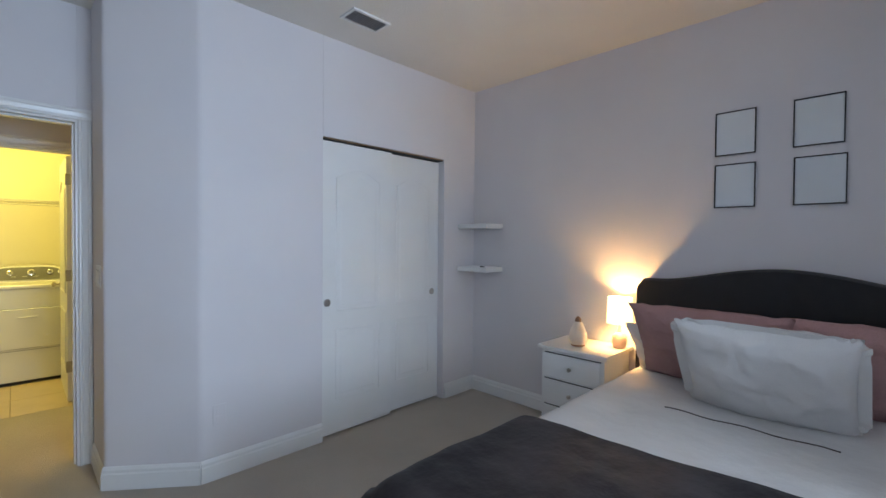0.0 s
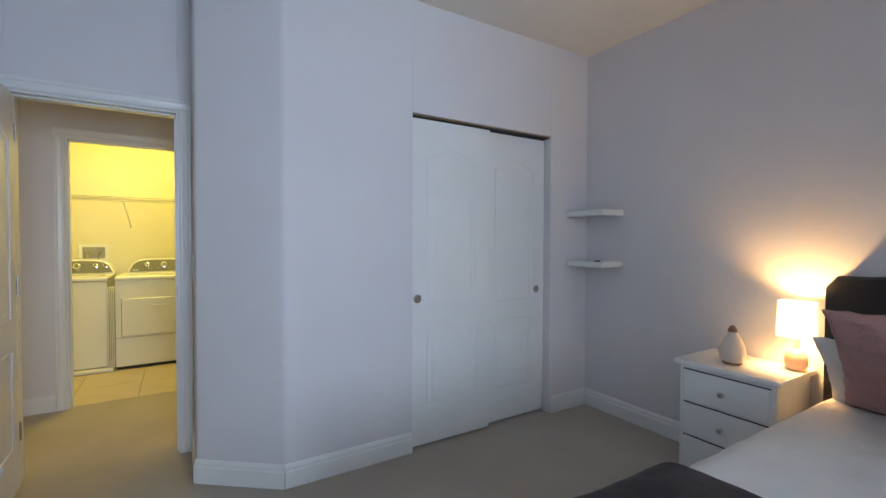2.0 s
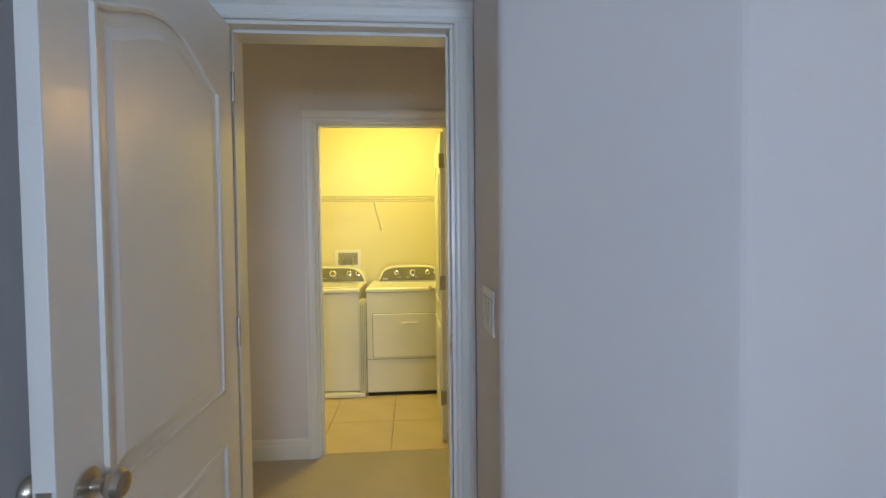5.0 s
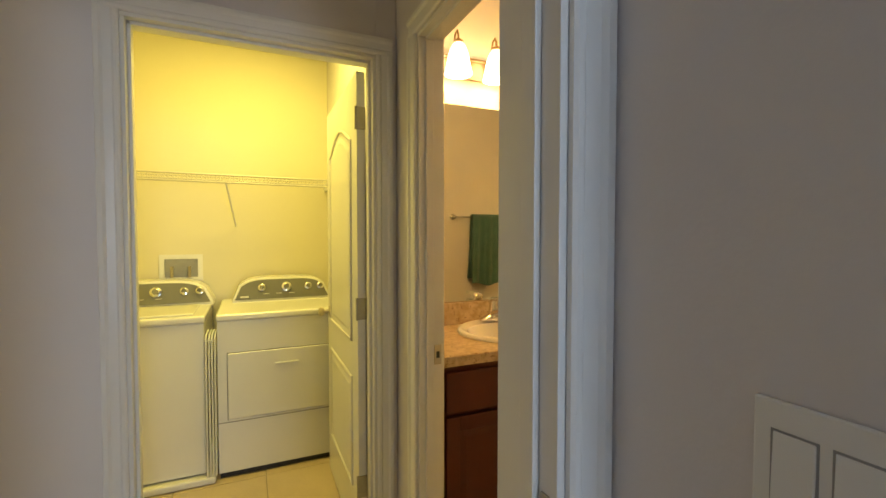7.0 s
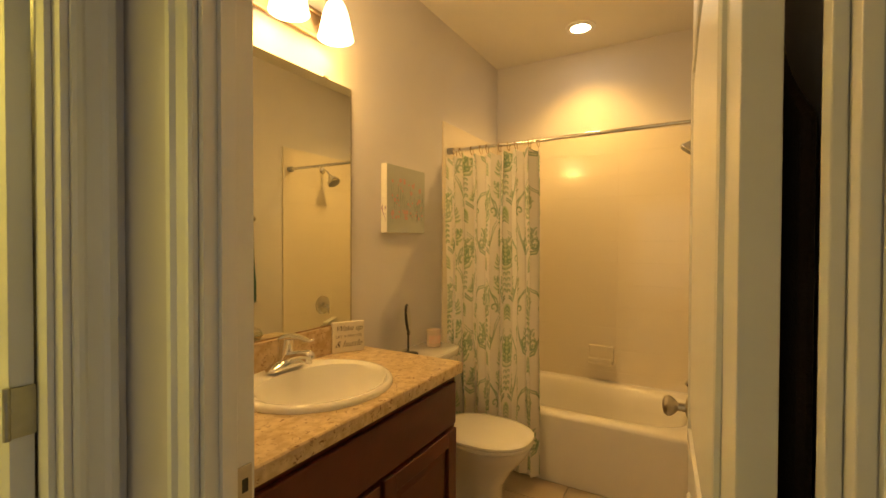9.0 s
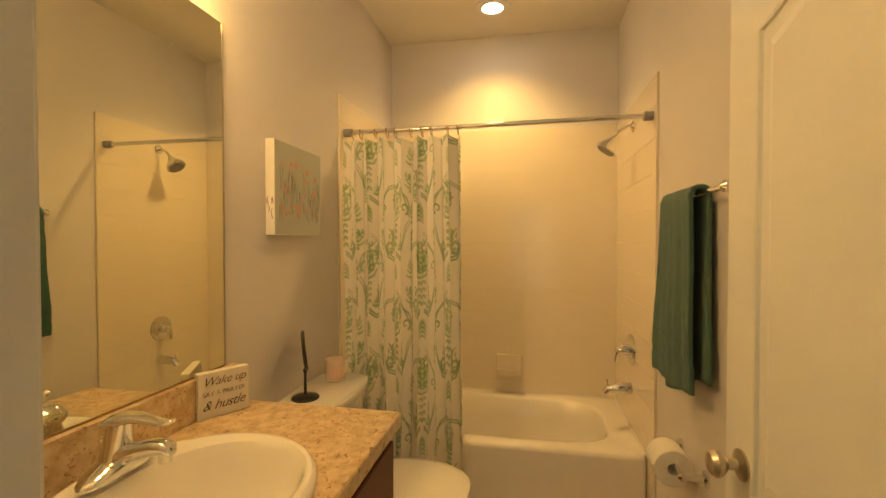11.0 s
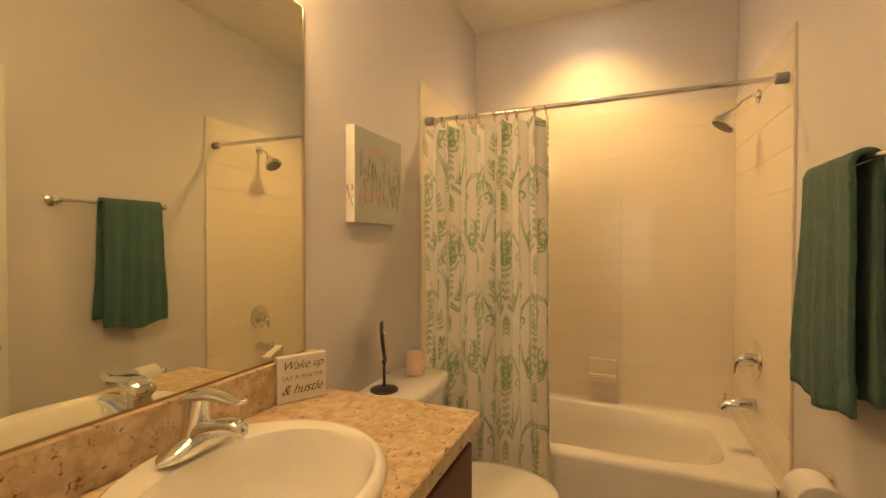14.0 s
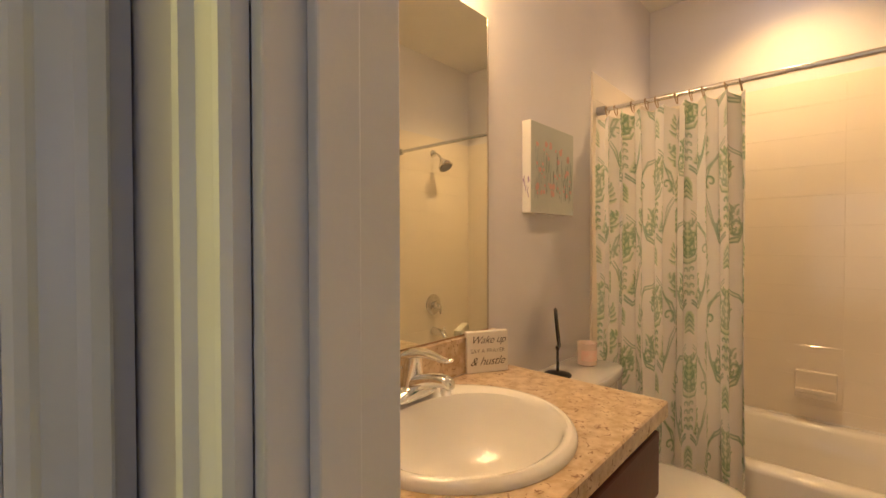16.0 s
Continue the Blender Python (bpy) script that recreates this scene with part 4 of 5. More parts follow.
part("drain", lathe([(0.028, -0.1415), (0.028, -0.139), (0.020, -0.138), (0.004, -0.140)], SX, SY - 0.022, CZ, 24), CHROME, sink, "chrome drain", True)
# black disc on the bowl, painted shade of the overflow opening
part("overflow_hole_shade", lathe([(0.011, 0), (0.011, 0.002), (0.002, 0.002)], 0, 0, 0, 14), DARK, sink, m=Matrix.Translation((SX, SY - 0.203, CZ - 0.040)) @ Matrix.Rotation(radians(-62), 4, "X"))

# faucet
FX, FYB, FZ = 0.966, 4.574, CZ + 0.020
fc = thing("faucet", (FX, FYB, FZ), "chrome single-lever bathroom faucet", "faucet")


def ring_yz(x, y, z, hy, hz, n=24, e=2.4):
    return [(x, b, c) for b, c, _ in oval(y, z, hy, hz, 0, n, e)]


def ring_xz(x, y, z, hx, hz, n=24, e=2.6):
    return [(b, y, c) for b, c, _ in oval(x, z, hx, hz, 0, n, e)]


# low wings that rise towards the body
wing = []
for k in range(17):
    u = -1 + k / 8
    v = abs(u)
    wing.append(ring_yz(FX + 0.083 * u, FYB, FZ + 0.004 + 0.016 * (1 - v) ** 0.7, 0.0275 * (1 - v ** 3.2) ** 0.5 + 0.003, 0.004 + 0.020 * (1 - v ** 1.7)))
part("base_plate", loft(wing), CHROME, fc, smooth=True)
body = []
for k in range(10):
    u = k / 9
    body.append(oval(FX, FYB + 0.004 - 0.012 * u, 0.031 - 0.009 * u, 0.030 - 0.009 * u, FZ + 0.020 + 0.091 * u, 28, 2.3))
part("body", loft(body), CHROME, fc, smooth=True)
spout = [ring_xz(FX, FYB - d, FZ + z, hx, hz) for d, z, hx, hz in ((0.0, 0.036, 0.026, 0.022), (0.030, 0.047, 0.024, 0.021), (0.065, 0.059, 0.021, 0.018), (0.095, 0.066, 0.0185, 0.016),
                                                                 (0.118, 0.066, 0.017, 0.015), (0.130, 0.062, 0.015, 0.012), (0.135, 0.059, 0.010, 0.007))]
part("spout", loft(spout), CHROME, fc, smooth=True)
part("aerator", lathe([(0.011, -0.012), (0.0125, -0.010), (0.0125, 0.010)], FX, FYB - 0.116, FZ + 0.048, 20), CHROME, fc, smooth=True)
lever = [ring_xz(FX + 0.002, FYB - d, FZ + z, hx, hz) for d, z, hx, hz in ((-0.027, 0.098, 0.012, 0.006), (-0.020, 0.104, 0.024, 0.012), (0.0, 0.112, 0.028, 0.015), (0.022, 0.118, 0.026, 0.012), (0.050, 0.121, 0.020, 0.0085),
                                                                         (0.080, 0.119, 0.015, 0.0065), (0.105, 0.115, 0.0125, 0.0055), (0.122, 0.116, 0.012, 0.0055), (0.132, 0.120, 0.010, 0.005), (0.136, 0.122, 0.005, 0.0025))]
part("lever", loft(lever), CHROME, fc, "chrome lever handle", True)
part("lift_rod", tube([(FX, FYB + 0.034, FZ - 0.002), (FX, FYB + 0.036, FZ + 0.060), (FX, FYB + 0.036, FZ + 0.068), (FX, FYB + 0.036, FZ + 0.074)], [0.0025, 0.0025, 0.006, 0.004], 8), CHROME, fc, smooth=True)

# mirror
mir = thing("wall_mirror", (0.93, 4.665, 1.003), "large frameless wall mirror above the backsplash", "mirror")
part("glass", box(0.410, 1.403, 4.6625, 4.6685, 1.006, 2.056), MIRROR, mir)
part("bottom_channel", box(0.410, 1.405, 4.6605, 4.669, 1.0005, 1.0055), BRONZE, mir)
part("edge_strip", box(1.4032, 1.408, 4.661, 4.669, 1.0005, 2.056), NICKEL, mir)
for cx in (0.60, 1.25):
    part("clip", box(cx - 0.01, cx + 0.01, 4.659, 4.669, 2.0565, 2.064), NICKEL, mir)

# vanity light bar
vl = thing("vanity_light", (0.97, 4.66, 2.24), "bronze three-lamp vanity light with frosted bell shades", "light fixture")
part("back_plate", box(0.690, 1.245, 4.650, 4.6693, 2.195, 2.30, 0.006), BRONZE, vl)
part("plate_rail", box(0.680, 1.255, 4.640, 4.6495, 2.190, 2.208, 0.004), BRONZE, vl)
part("plate_rail", box(0.680, 1.255, 4.640, 4.6495, 2.288, 2.306, 0.004), BRONZE, vl)
for lx in (0.745, 0.965, 1.195):
    part("arm", tube([(lx, 4.65, 2.25), (lx, 4.625, 2.252), (lx, 4.606, 2.29), (lx, 4.600, 2.345), (lx, 4.588, 2.385), (lx, 4.566, 2.395), (lx, 4.553, 2.37), (lx, 4.553, 2.335)], 0.0055, 10), BRONZE, vl, smooth=True)
    part("socket_cap", lathe([(0.012, 0.0), (0.026, -0.012), (0.028, -0.022)], lx, 4.553, 2.348, 18), BRONZE, vl, smooth=True)
    part("shade", lathe([(0.026, 0.0), (0.038, -0.018), (0.051, -0.055), (0.060, -0.100), (0.071, -0.150), (0.069, -0.1505), (0.058, -0.100), (0.049, -0.055), (0.036, -0.020)], lx, 4.553, 2.322, 32), SHADEG, vl, "lit frosted glass bell shade", True).visible_shadow = False

# things on the counter
sign = thing("decor_sign", (1.29, 4.62, CZ), "white wooden block sign with dark lettering", "sign")
SM = Matrix.Translation((1.322, 4.600, CZ + 0.001)) @ Matrix.Rotation(radians(-29), 4, "Z")
part("block", box(-0.071, 0.071, 0.0, 0.024, 0.0, 0.130, 0.002), SIGNW, sign, m=SM)


def lettering(text, size, x, z, mat, shear=0.0, space=1.0, bold=0.0):
    cu = bpy.data.curves.new("lettering", "FONT")
    cu.body, cu.size, cu.shear, cu.align_x, cu.space_character = text, size, shear, "CENTER", space
    cu.offset, cu.extrude = bold, 0.0003
    tmp = new("lettering_curve", cu)
    data = bpy.data.meshes.new_from_object(tmp.evaluated_get(bpy.context.evaluated_depsgraph_get()))
    bpy.data.objects.remove(tmp)
    b = bmesh.new()
    b.from_mesh(data)
    part("lettering", b, mat, sign, m=SM @ Matrix.Translation((x, -0.0006, z)) @ Matrix.Rotation(radians(90), 4, "X"))


lettering("Wake up", 0.034, 0.0, 0.093, INK, 0.45, 0.95, -0.0003)
lettering("SAY A PRAYER", 0.0185, 0.0, 0.063, INKG, 0.0, 1.0, -0.0002)
lettering("& hustle", 0.038, -0.002, 0.024, INK, 0.45, 0.95, -0.0003)

# ---- toilet ----
TX, TTOP = 1.855, 0.782
toi = thing("toilet", (TX, 4.3, 0), "white porcelain two-piece toilet with closed lid", "toilet")
tank = [oval(TX, 4.555, a, b, z, 48, 5) for a, b, z in ((0.180, 0.080, 0.39), (0.200, 0.093, 0.42), (0.214, 0.102, 0.60), (0.220, 0.105, TTOP - 0.035))]
part("tank", loft(tank), PORCELAIN, toi, smooth=True)
lidl = [[(x, y - 0.030 * max(0, (4.555 - y) / 0.11) * max(0, 1 - ((x - TX) / 0.235) ** 2), z) for x, y, z in oval(TX, 4.555, 0.230 * k, 0.112 * k, z, 48, 6)]
        for k, z in ((0.97, TTOP - 0.0345), (1.0, TTOP - 0.029), (1.0, TTOP - 0.009), (0.99, TTOP - 0.003), (0.965, TTOP))]
part("tank_lid", loft(lidl), PORCELAIN, toi, smooth=True)
bowl = [oval(TX, cy, a, b, z, 48, 2.3) for cy, a, b, z in ((4.30, 0.110, 0.215, 0.0), (4.30, 0.108, 0.210, 0.03), (4.30, 0.098, 0.19, 0.07), (4.28, 0.105, 0.18, 0.19), (4.25, 0.130, 0.20, 0.27),
                                                         (4.22, 0.162, 0.230, 0.34), (4.205, 0.180, 0.245, 0.385), (4.205, 0.182, 0.248, 0.402))]
part("bowl", loft(bowl), PORCELAIN, toi, smooth=True)
part("neck", loft([oval(TX, 4.47, 0.12, 0.10, z, 32, 4) for z in (0.10, 0.27, 0.385)]), PORCELAIN, toi, smooth=True)
part("seat", loft([oval(TX, 4.195, a, b, z, 48, 2.3) for a, b, z in ((0.180, 0.232, 0.4025), (0.187, 0.239, 0.407), (0.187, 0.239, 0.415), (0.184, 0.236, 0.419))]), PORCELAIN, toi, smooth=True)
part("lid", loft([oval(TX, 4.195, a, b, z, 48, 2.3) for a, b, z in ((0.184, 0.236, 0.4195), (0.189, 0.241, 0.424), (0.188, 0.240, 0.434), (0.178, 0.229, 0.441), (0.15, 0.20, 0.445), (0.09, 0.12, 0.447))]), PORCELAIN, toi, smooth=True)
for hx in (-0.075, 0.075):
    part("seat_hinge", box(TX + hx - 0.02, TX + hx + 0.02, 4.415, 4.440, 0.4025, 0.432, 0.005), PORCELAIN, toi)
part("flush_handle", tube([(TX - 0.16, 4.445, 0.715), (TX - 0.16, 4.430, 0.715), (TX - 0.10, 4.428, 0.710)], 0.007, 8), CHROME, toi, "chrome flush handle", True)

MX, MY = 1.746, 4.580
mm = thing("makeup_mirror", (MX, MY, TTOP), "small round black makeup mirror on a stand", "mirror")
part("base", lathe([(0.052, 0.0), (0.053, 0.004), (0.050, 0.008), (0.030, 0.013), (0.008, 0.017)], MX, MY, TTOP + 0.0005, 28), BLACK, mm, smooth=True)
part("stem", tube([(MX, MY, TTOP + 0.015), (MX, MY, TTOP + 0.105)], [0.006, 0.0045], 8), BLACK, mm, smooth=True)
part("collar", tube([(MX, MY, TTOP + 0.10), (MX, MY, TTOP + 0.108), (MX, MY, TTOP + 0.116)], [0.006, 0.009, 0.006], 10), BLACK, mm, smooth=True)
MT = Matrix.Translation((MX - 0.002, MY, TTOP + 0.186)) @ Matrix.Rotation(radians(-62), 4, "Z") @ Matrix.Rotation(radians(84), 4, "Y")
part("rim", lathe([(0.072, -0.007), (0.079, 0.0), (0.072, 0.006), (0.066, 0.004)], 0, 0, 0, 32), BLACK, mm, smooth=True, m=MT)
part("glass", lathe([(0.069, 0.0062), (0.069, 0.0068)], 0, 0, 0, 32), MIRROR, mm, m=MT)
KX, KY = 1.970, 4.562
can = thing("candle_jar", (KX, KY, TTOP), "glass candle jar with peach wax and paper label", "candle")
part("jar", lathe([(0.034, 0.0), (0.039, 0.003), (0.0395, 0.085), (0.041, 0.089), (0.041, 0.093), (0.037, 0.093), (0.036, 0.074), (0.004, 0.073)], KX, KY, TTOP + 0.0005, 32), WAX, can, "pale peach candle glass", True)
lab = [[(KX + 0.0402 * math.cos(a), KY + 0.0402 * math.sin(a), z) for a in (radians(170 + 8 * i) for i in range(17))] for z in (TTOP + 0.022, TTOP + 0.066)]
part("label", loft(lab, False, False, ring=False), LABELP, can, "peach paper label")

# canvas painting
art = thing("canvas_painting", (1.80, 4.65, 1.39), "small canvas painting of coral flowers on grey-green", "painting")
AX0, AX1, AZ0, AZ1, AF = 1.631, 1.980, 1.411, 1.758, 4.632
part("canvas", box(AX0, AX1, AF, 4.6685, AZ0, AZ1, 0.002), CANVASW, art, "white wrapped canvas edges")
part("painted_face", box(AX0 + 0.002, AX1 - 0.002, AF - 0.0009, AF - 0.0001, AZ0 + 0.002, AZ1 - 0.002), CANVAS, art)
rng = random.Random(4)
fl, st, pu = bmesh.new(), bmesh.new(), bmesh.new()
for i in range(46):
    fx, fz = AX0 + 0.03 + rng.random() * 0.29, AZ0 + 0.07 + rng.random() ** 1.2 * 0.21
    r = 0.005 + rng.random() * 0.010
    loft([[(fx + r * (1 + 0.3 * math.sin(3 * a + i)) * math.cos(a), AF - 0.0010 - 0.00001 * i, fz + r * math.sin(a) * 0.9) for a in (2 * math.pi * k / 9 for k in range(9))],
          [(fx + r * 0.8 * math.cos(a), AF - 0.0022, fz + r * 0.8 * math.sin(a)) for a in (2 * math.pi * k / 9 for k in range(9))]], bm=fl)
for i in range(60):
    fx, fz = AX0 + 0.02 + rng.random() * 0.31, AZ0 + 0.05 + rng.random() * 0.12
    tube([(fx, AF - 0.0012, fz), (fx + rng.uniform(-0.012, 0.012), AF - 0.0014, fz + 0.03 + rng.random() * 0.06)], 0.0011, 4, bm=st)
for i in range(9):
    zz = AZ0 + 0.045 + rng.random() * 0.08
    yy = AF + 0.004 + rng.random() * 0.026
    tube([(AX0 - 0.0003, yy, zz), (AX0 - 0.0005, yy + rng.uniform(-0.006, 0.006), zz + 0.02)], 0.0014, 4, bm=pu)
tagged(part("flowers", fl, CORAL, art), kind="stuff")
tagged(part("stems", st, STEMG, art), kind="stuff")
tagged(part("edge_strokes", pu, PURPLE, art), kind="stuff")

# ---- bathtub ----
tub = thing("bathtub", (2.72, 3.93, 0), "white built-in bathtub with rounded basin", "bathtub")
TX0, TX1, TY0, TY1 = 2.335, 3.098, 3.196, 4.660
tcx, tcy, ta, tb = (TX0 + TX1) / 2, (TY0 + TY1) / 2, (TX1 - TX0) / 2, (TY1 - TY0) / 2
TR = 0.392
loops = [oval(tcx, tcy, ta, tb, 0.0, 72, 40), oval(tcx, tcy, ta, tb, TR - 0.022, 72, 40), oval(tcx + 0.002, tcy, ta - 0.004, tb - 0.002, TR - 0.008, 72, 40),
         oval(tcx + 0.006, tcy, ta - 0.010, tb - 0.004, TR, 72, 40), oval(tcx + 0.005, tcy + 0.01, ta - 0.070, tb - 0.10, TR + 0.002, 72, 4.2),
         oval(tcx + 0.005, tcy + 0.01, ta - 0.082, tb - 0.112, TR - 0.003, 72, 4.0), oval(tcx + 0.005, tcy + 0.01, ta - 0.094, tb - 0.122, TR - 0.018, 72, 3.8),
         oval(tcx + 0.005, tcy, ta - 0.118, tb - 0.15, 0.27, 72, 3.6), oval(tcx + 0.005, tcy, ta - 0.145, tb - 0.20, 0.12, 72, 3.4),
         oval(tcx + 0.005, tcy, ta - 0.17, tb - 0.24, 0.075, 72, 3.2), oval(tcx + 0.005, tcy, ta - 0.22, tb - 0.30, 0.06, 72, 3)]
part("basin", loft(loops), ACRYLIC, tub, smooth=True)
part("caulk", box(TX0 + 0.004, TX1, TY0 - 0.001, TY0 + 0.007, TR - 0.006, TR + 0.006, 0.002), ACRYLIC, tub, "white caulk bead")
part("caulk", box(TX0 + 0.004, TX1, TY1 - 0.007, TY1 + 0.001, TR - 0.006, TR + 0.006, 0.002), ACRYLIC, tub, "white caulk bead")
part("caulk", box(TX1 - 0.008, TX1 + 0.001, TY0 + 0.008, TY1 - 0.008, TR - 0.006, TR + 0.006, 0.002), ACRYLIC, tub, "white caulk bead")
part("overflow_plate", lathe([(0.034, 0), (0.034, 0.004), (0.026, 0.009), (0.004, 0.011)], 0, 0, 0, 24), CHROME, tub, "chrome overflow plate", True,
     Matrix.Translation((2.715, 3.322, 0.318)) @ Matrix.Rotation(radians(-78), 4, "X"))

# shower fittings
sf = thing("wall_shower", (2.66, 3.19, 1.98), "chrome shower head on a curved arm", "shower head")
part("flange", lathe([(0.030, 0), (0.028, 0.006), (0.012, 0.010)], 0, 0, 0, 20), CHROME, sf, smooth=True, m=Matrix.Translation((2.66, 3.1985, 1.990)) @ Matrix.Rotation(radians(-90), 4, "X"))
part("arm", tube([(2.66, 3.205, 1.990), (2.66, 3.225, 1.990), (2.66, 3.258, 1.972), (2.66, 3.284, 1.942)], 0.009, 12), CHROME, sf, smooth=True)
part("face", lathe([(0.046, 0.0), (0.046, 0.003), (0.030, 0.004), (0.003, 0.004)], 0, 0, 0, 28), GREYV, sf, "dark grey nozzle face", True,
     Matrix.Translation((2.66, 3.286, 1.940)) @ Matrix.Rotation(radians(-145), 4, "X") @ Matrix.Translation((0, 0, 0.0885)))
part("head", lathe([(0.013, 0.0), (0.018, 0.012), (0.032, 0.035), (0.055, 0.066), (0.058, 0.084), (0.052, 0.089), (0.004, 0.087)], 0, 0, 0, 32), CHROME, sf, smooth=True,
     m=Matrix.Translation((2.66, 3.286, 1.940)) @ Matrix.Rotation(radians(-145), 4, "X"))
sv = thing("shower_valve", (2.66, 3.2, 0.80), "chrome round shower valve with lever", "shower valve")
part("plate", lathe([(0.082, 0), (0.080, 0.006), (0.060, 0.012), (0.030, 0.016), (0.026, 0.045), (0.018, 0.050)], 0, 0, 0, 36), CHROME, sv, smooth=True,
     m=Matrix.Translation((2.66, 3.1985, 0.81)) @ Matrix.Rotation(radians(-90), 4, "X"))
part("lever", tube([(2.66, 3.240, 0.812), (2.66, 3.262, 0.806), (2.66, 3.274, 0.785), (2.66, 3.278, 0.742)], [0.017, 0.016, 0.012, 0.008], 12), CHROME, sv, smooth=True)
ts = thing("tub_spout", (2.66, 3.2, 0.60), "chrome bathtub spout with pull-up diverter", "spout")
part("spout", tube([(2.655, 3.199, 0.605), (2.655, 3.26, 0.604), (2.655, 3.312, 0.596), (2.655, 3.330, 0.572)], [0.030, 0.027, 0.024, 0.018], 18), CHROME, ts, smooth=True)
part("diverter", tube([(2.655, 3.318, 0.618), (2.655, 3.318, 0.648)], [0.004, 0.007], 8), CHROME, ts, smooth=True)
soap = thing("soap_dish", (3.09, 3.86, 0.514), "cream ceramic soap dish set in the tiles", "soap dish")
part("back", box(3.078, 3.0975, 3.780, 3.943, 0.514, 0.643, 0.007, seg=3), WTILE, soap)
part("tray", box(3.020, 3.080, 3.783, 3.940, 0.516, 0.546, 0.010, seg=3), WTILE, soap)
part("lip", box(3.016, 3.032, 3.783, 3.940, 0.541, 0.566, 0.006, seg=3), WTILE, soap)

# curtain rod, rings and curtain
rod = thing("curtain_rod", (2.30, 3.93, 1.94), "chrome shower curtain tension rod", "curtain rod")
part("tube", tube([(2.298, 3.20, 1.945), (2.298, 4.655, 1.938)], 0.0115, 16), CHROME, rod, smooth=True)
part("end_cap", tube([(2.298, 3.1965, 1.945), (2.298, 3.235, 1.945)], 0.021, 16), GREYV, rod, "grey rubber end cap", True)
part("end_cap", tube([(2.298, 4.6585, 1.938), (2.298, 4.62, 1.938)], 0.021, 16), GREYV, rod, "grey rubber end cap", True)
CY0, CY1, CZ0, CZ1 = 4.055, 4.640, 0.035, 1.902
cur = thing("shower_curtain", (2.285, 4.35, 0.05), "white shower curtain with green damask print, drawn aside", "shower curtain")
NU, NV = 380, 620
LEN = 1.15
us = np.linspace(0, 1, NU)
vs = np.linspace(0, 1, NV)
U, V = np.meshgrid(us, vs, indexing="ij")
S, H = U * LEN, V * (CZ1 - CZ0)


def stroke(field, px, py, pts, w, val):
    """Adds a tapered pen line through pts to field."""
    pts = np.asarray(pts)
    best = np.full(px.shape, 9.0)
    for k in range(len(pts) - 1):
        a, b = pts[k], pts[k + 1]
        d = b - a
        t = np.clip(((px - a[0]) * d[0] + (py - a[1]) * d[1]) / max(1e-9, d @ d), 0, 1)
        q = (k + t) / (len(pts) - 1)
        best = np.minimum(best, np.hypot(px - a[0] - t * d[0], py - a[1] - t * d[1]) / (1.18 * w * (1.15 - 0.75 * q)))
    return np.maximum(field, val * np.clip(1.6 - best, 0, 1))


def spiral(cx, cy, r, a0, turns, sx=1.0, n=16):
    out = []
    for k in range(n + 1):
        t = k / n
        a = a0 + turns * 2 * math.pi * t
        out.append((cx + sx * r * (1 - 0.85 * t) * math.cos(a), cy + r * (1 - 0.85 * t) * math.sin(a)))
    return out


MW, MH = 0.255, 0.57
col = np.floor(S / MW)
lx = np.abs(S / MW - col - 0.5) * 0.30
ly = np.mod(H + (col % 2) * MH / 2 + 0.006 * np.sin(41 * S) * np.sin(31 * H), MH) * 0.46 / MH
green, tealp = np.zeros(S.shape), np.zeros(S.shape)


def leaf(px, py, a, ln, bend, w):
    """One leaf: a pale wash with a fine darker outline on its outer side."""
    global green, tealp
    mid = (px + 0.5 * ln * math.cos(a), py + 0.5 * ln * math.sin(a))
    tip = (mid[0] + 0.5 * ln * math.cos(a + bend), mid[1] + 0.5 * ln * math.sin(a + bend))
    green = stroke(green, lx, ly, [(px, py), mid, tip], w, 0.75)
    o = (0.8 * w * math.sin(a), -0.8 * w * math.cos(a))
    tealp = stroke(tealp, lx, ly, [(px + o[0], py + o[1]), (mid[0] + o[0], mid[1] + o[1]), tip], 0.0024, 0.8)


# plume on the axis of the motif
for k in range(7):
    leaf(0.002, 0.262 + 0.019 * k, radians(18 + 9 * k), 0.050 - 0.0045 * k, 0.7, 0.0058)
# cup of scrolls under the plume
for k in range(4):
    tealp = stroke(tealp, lx, ly, spiral(0.013, 0.235 - 0.027 * k, 0.011, radians(200), -0.9, 1.0, 9), 0.0024, 0.8)
    green = stroke(green, lx, ly, [(0.004, 0.245 - 0.027 * k), (0.016, 0.236 - 0.027 * k)], 0.006, 0.55)
for k in range(5):
    leaf(0.030 + 0.006 * k, 0.145 + 0.012 * k, radians(-5 + 20 * k), 0.048 - 0.003 * k, 0.9, 0.0056)
# feathery clumps round the plume and the cup
sprig = random.Random(12)
for cx0, cz0, rx0, rz0, count in ((0.018, 0.320, 0.034, 0.075, 24), (0.060, 0.165, 0.030, 0.045, 14), (0.135, 0.405, 0.016, 0.05, 8)):
    for k in range(count):
        a, q = sprig.uniform(0, 2 * math.pi), sprig.random() ** 0.5
        leaf(abs(cx0 + rx0 * q * math.cos(a)), cz0 + rz0 * q * math.sin(a), sprig.uniform(0.2, 1.9), sprig.uniform(0.014, 0.030), sprig.uniform(-1.0, 1.0), sprig.uniform(0.0032, 0.0052))
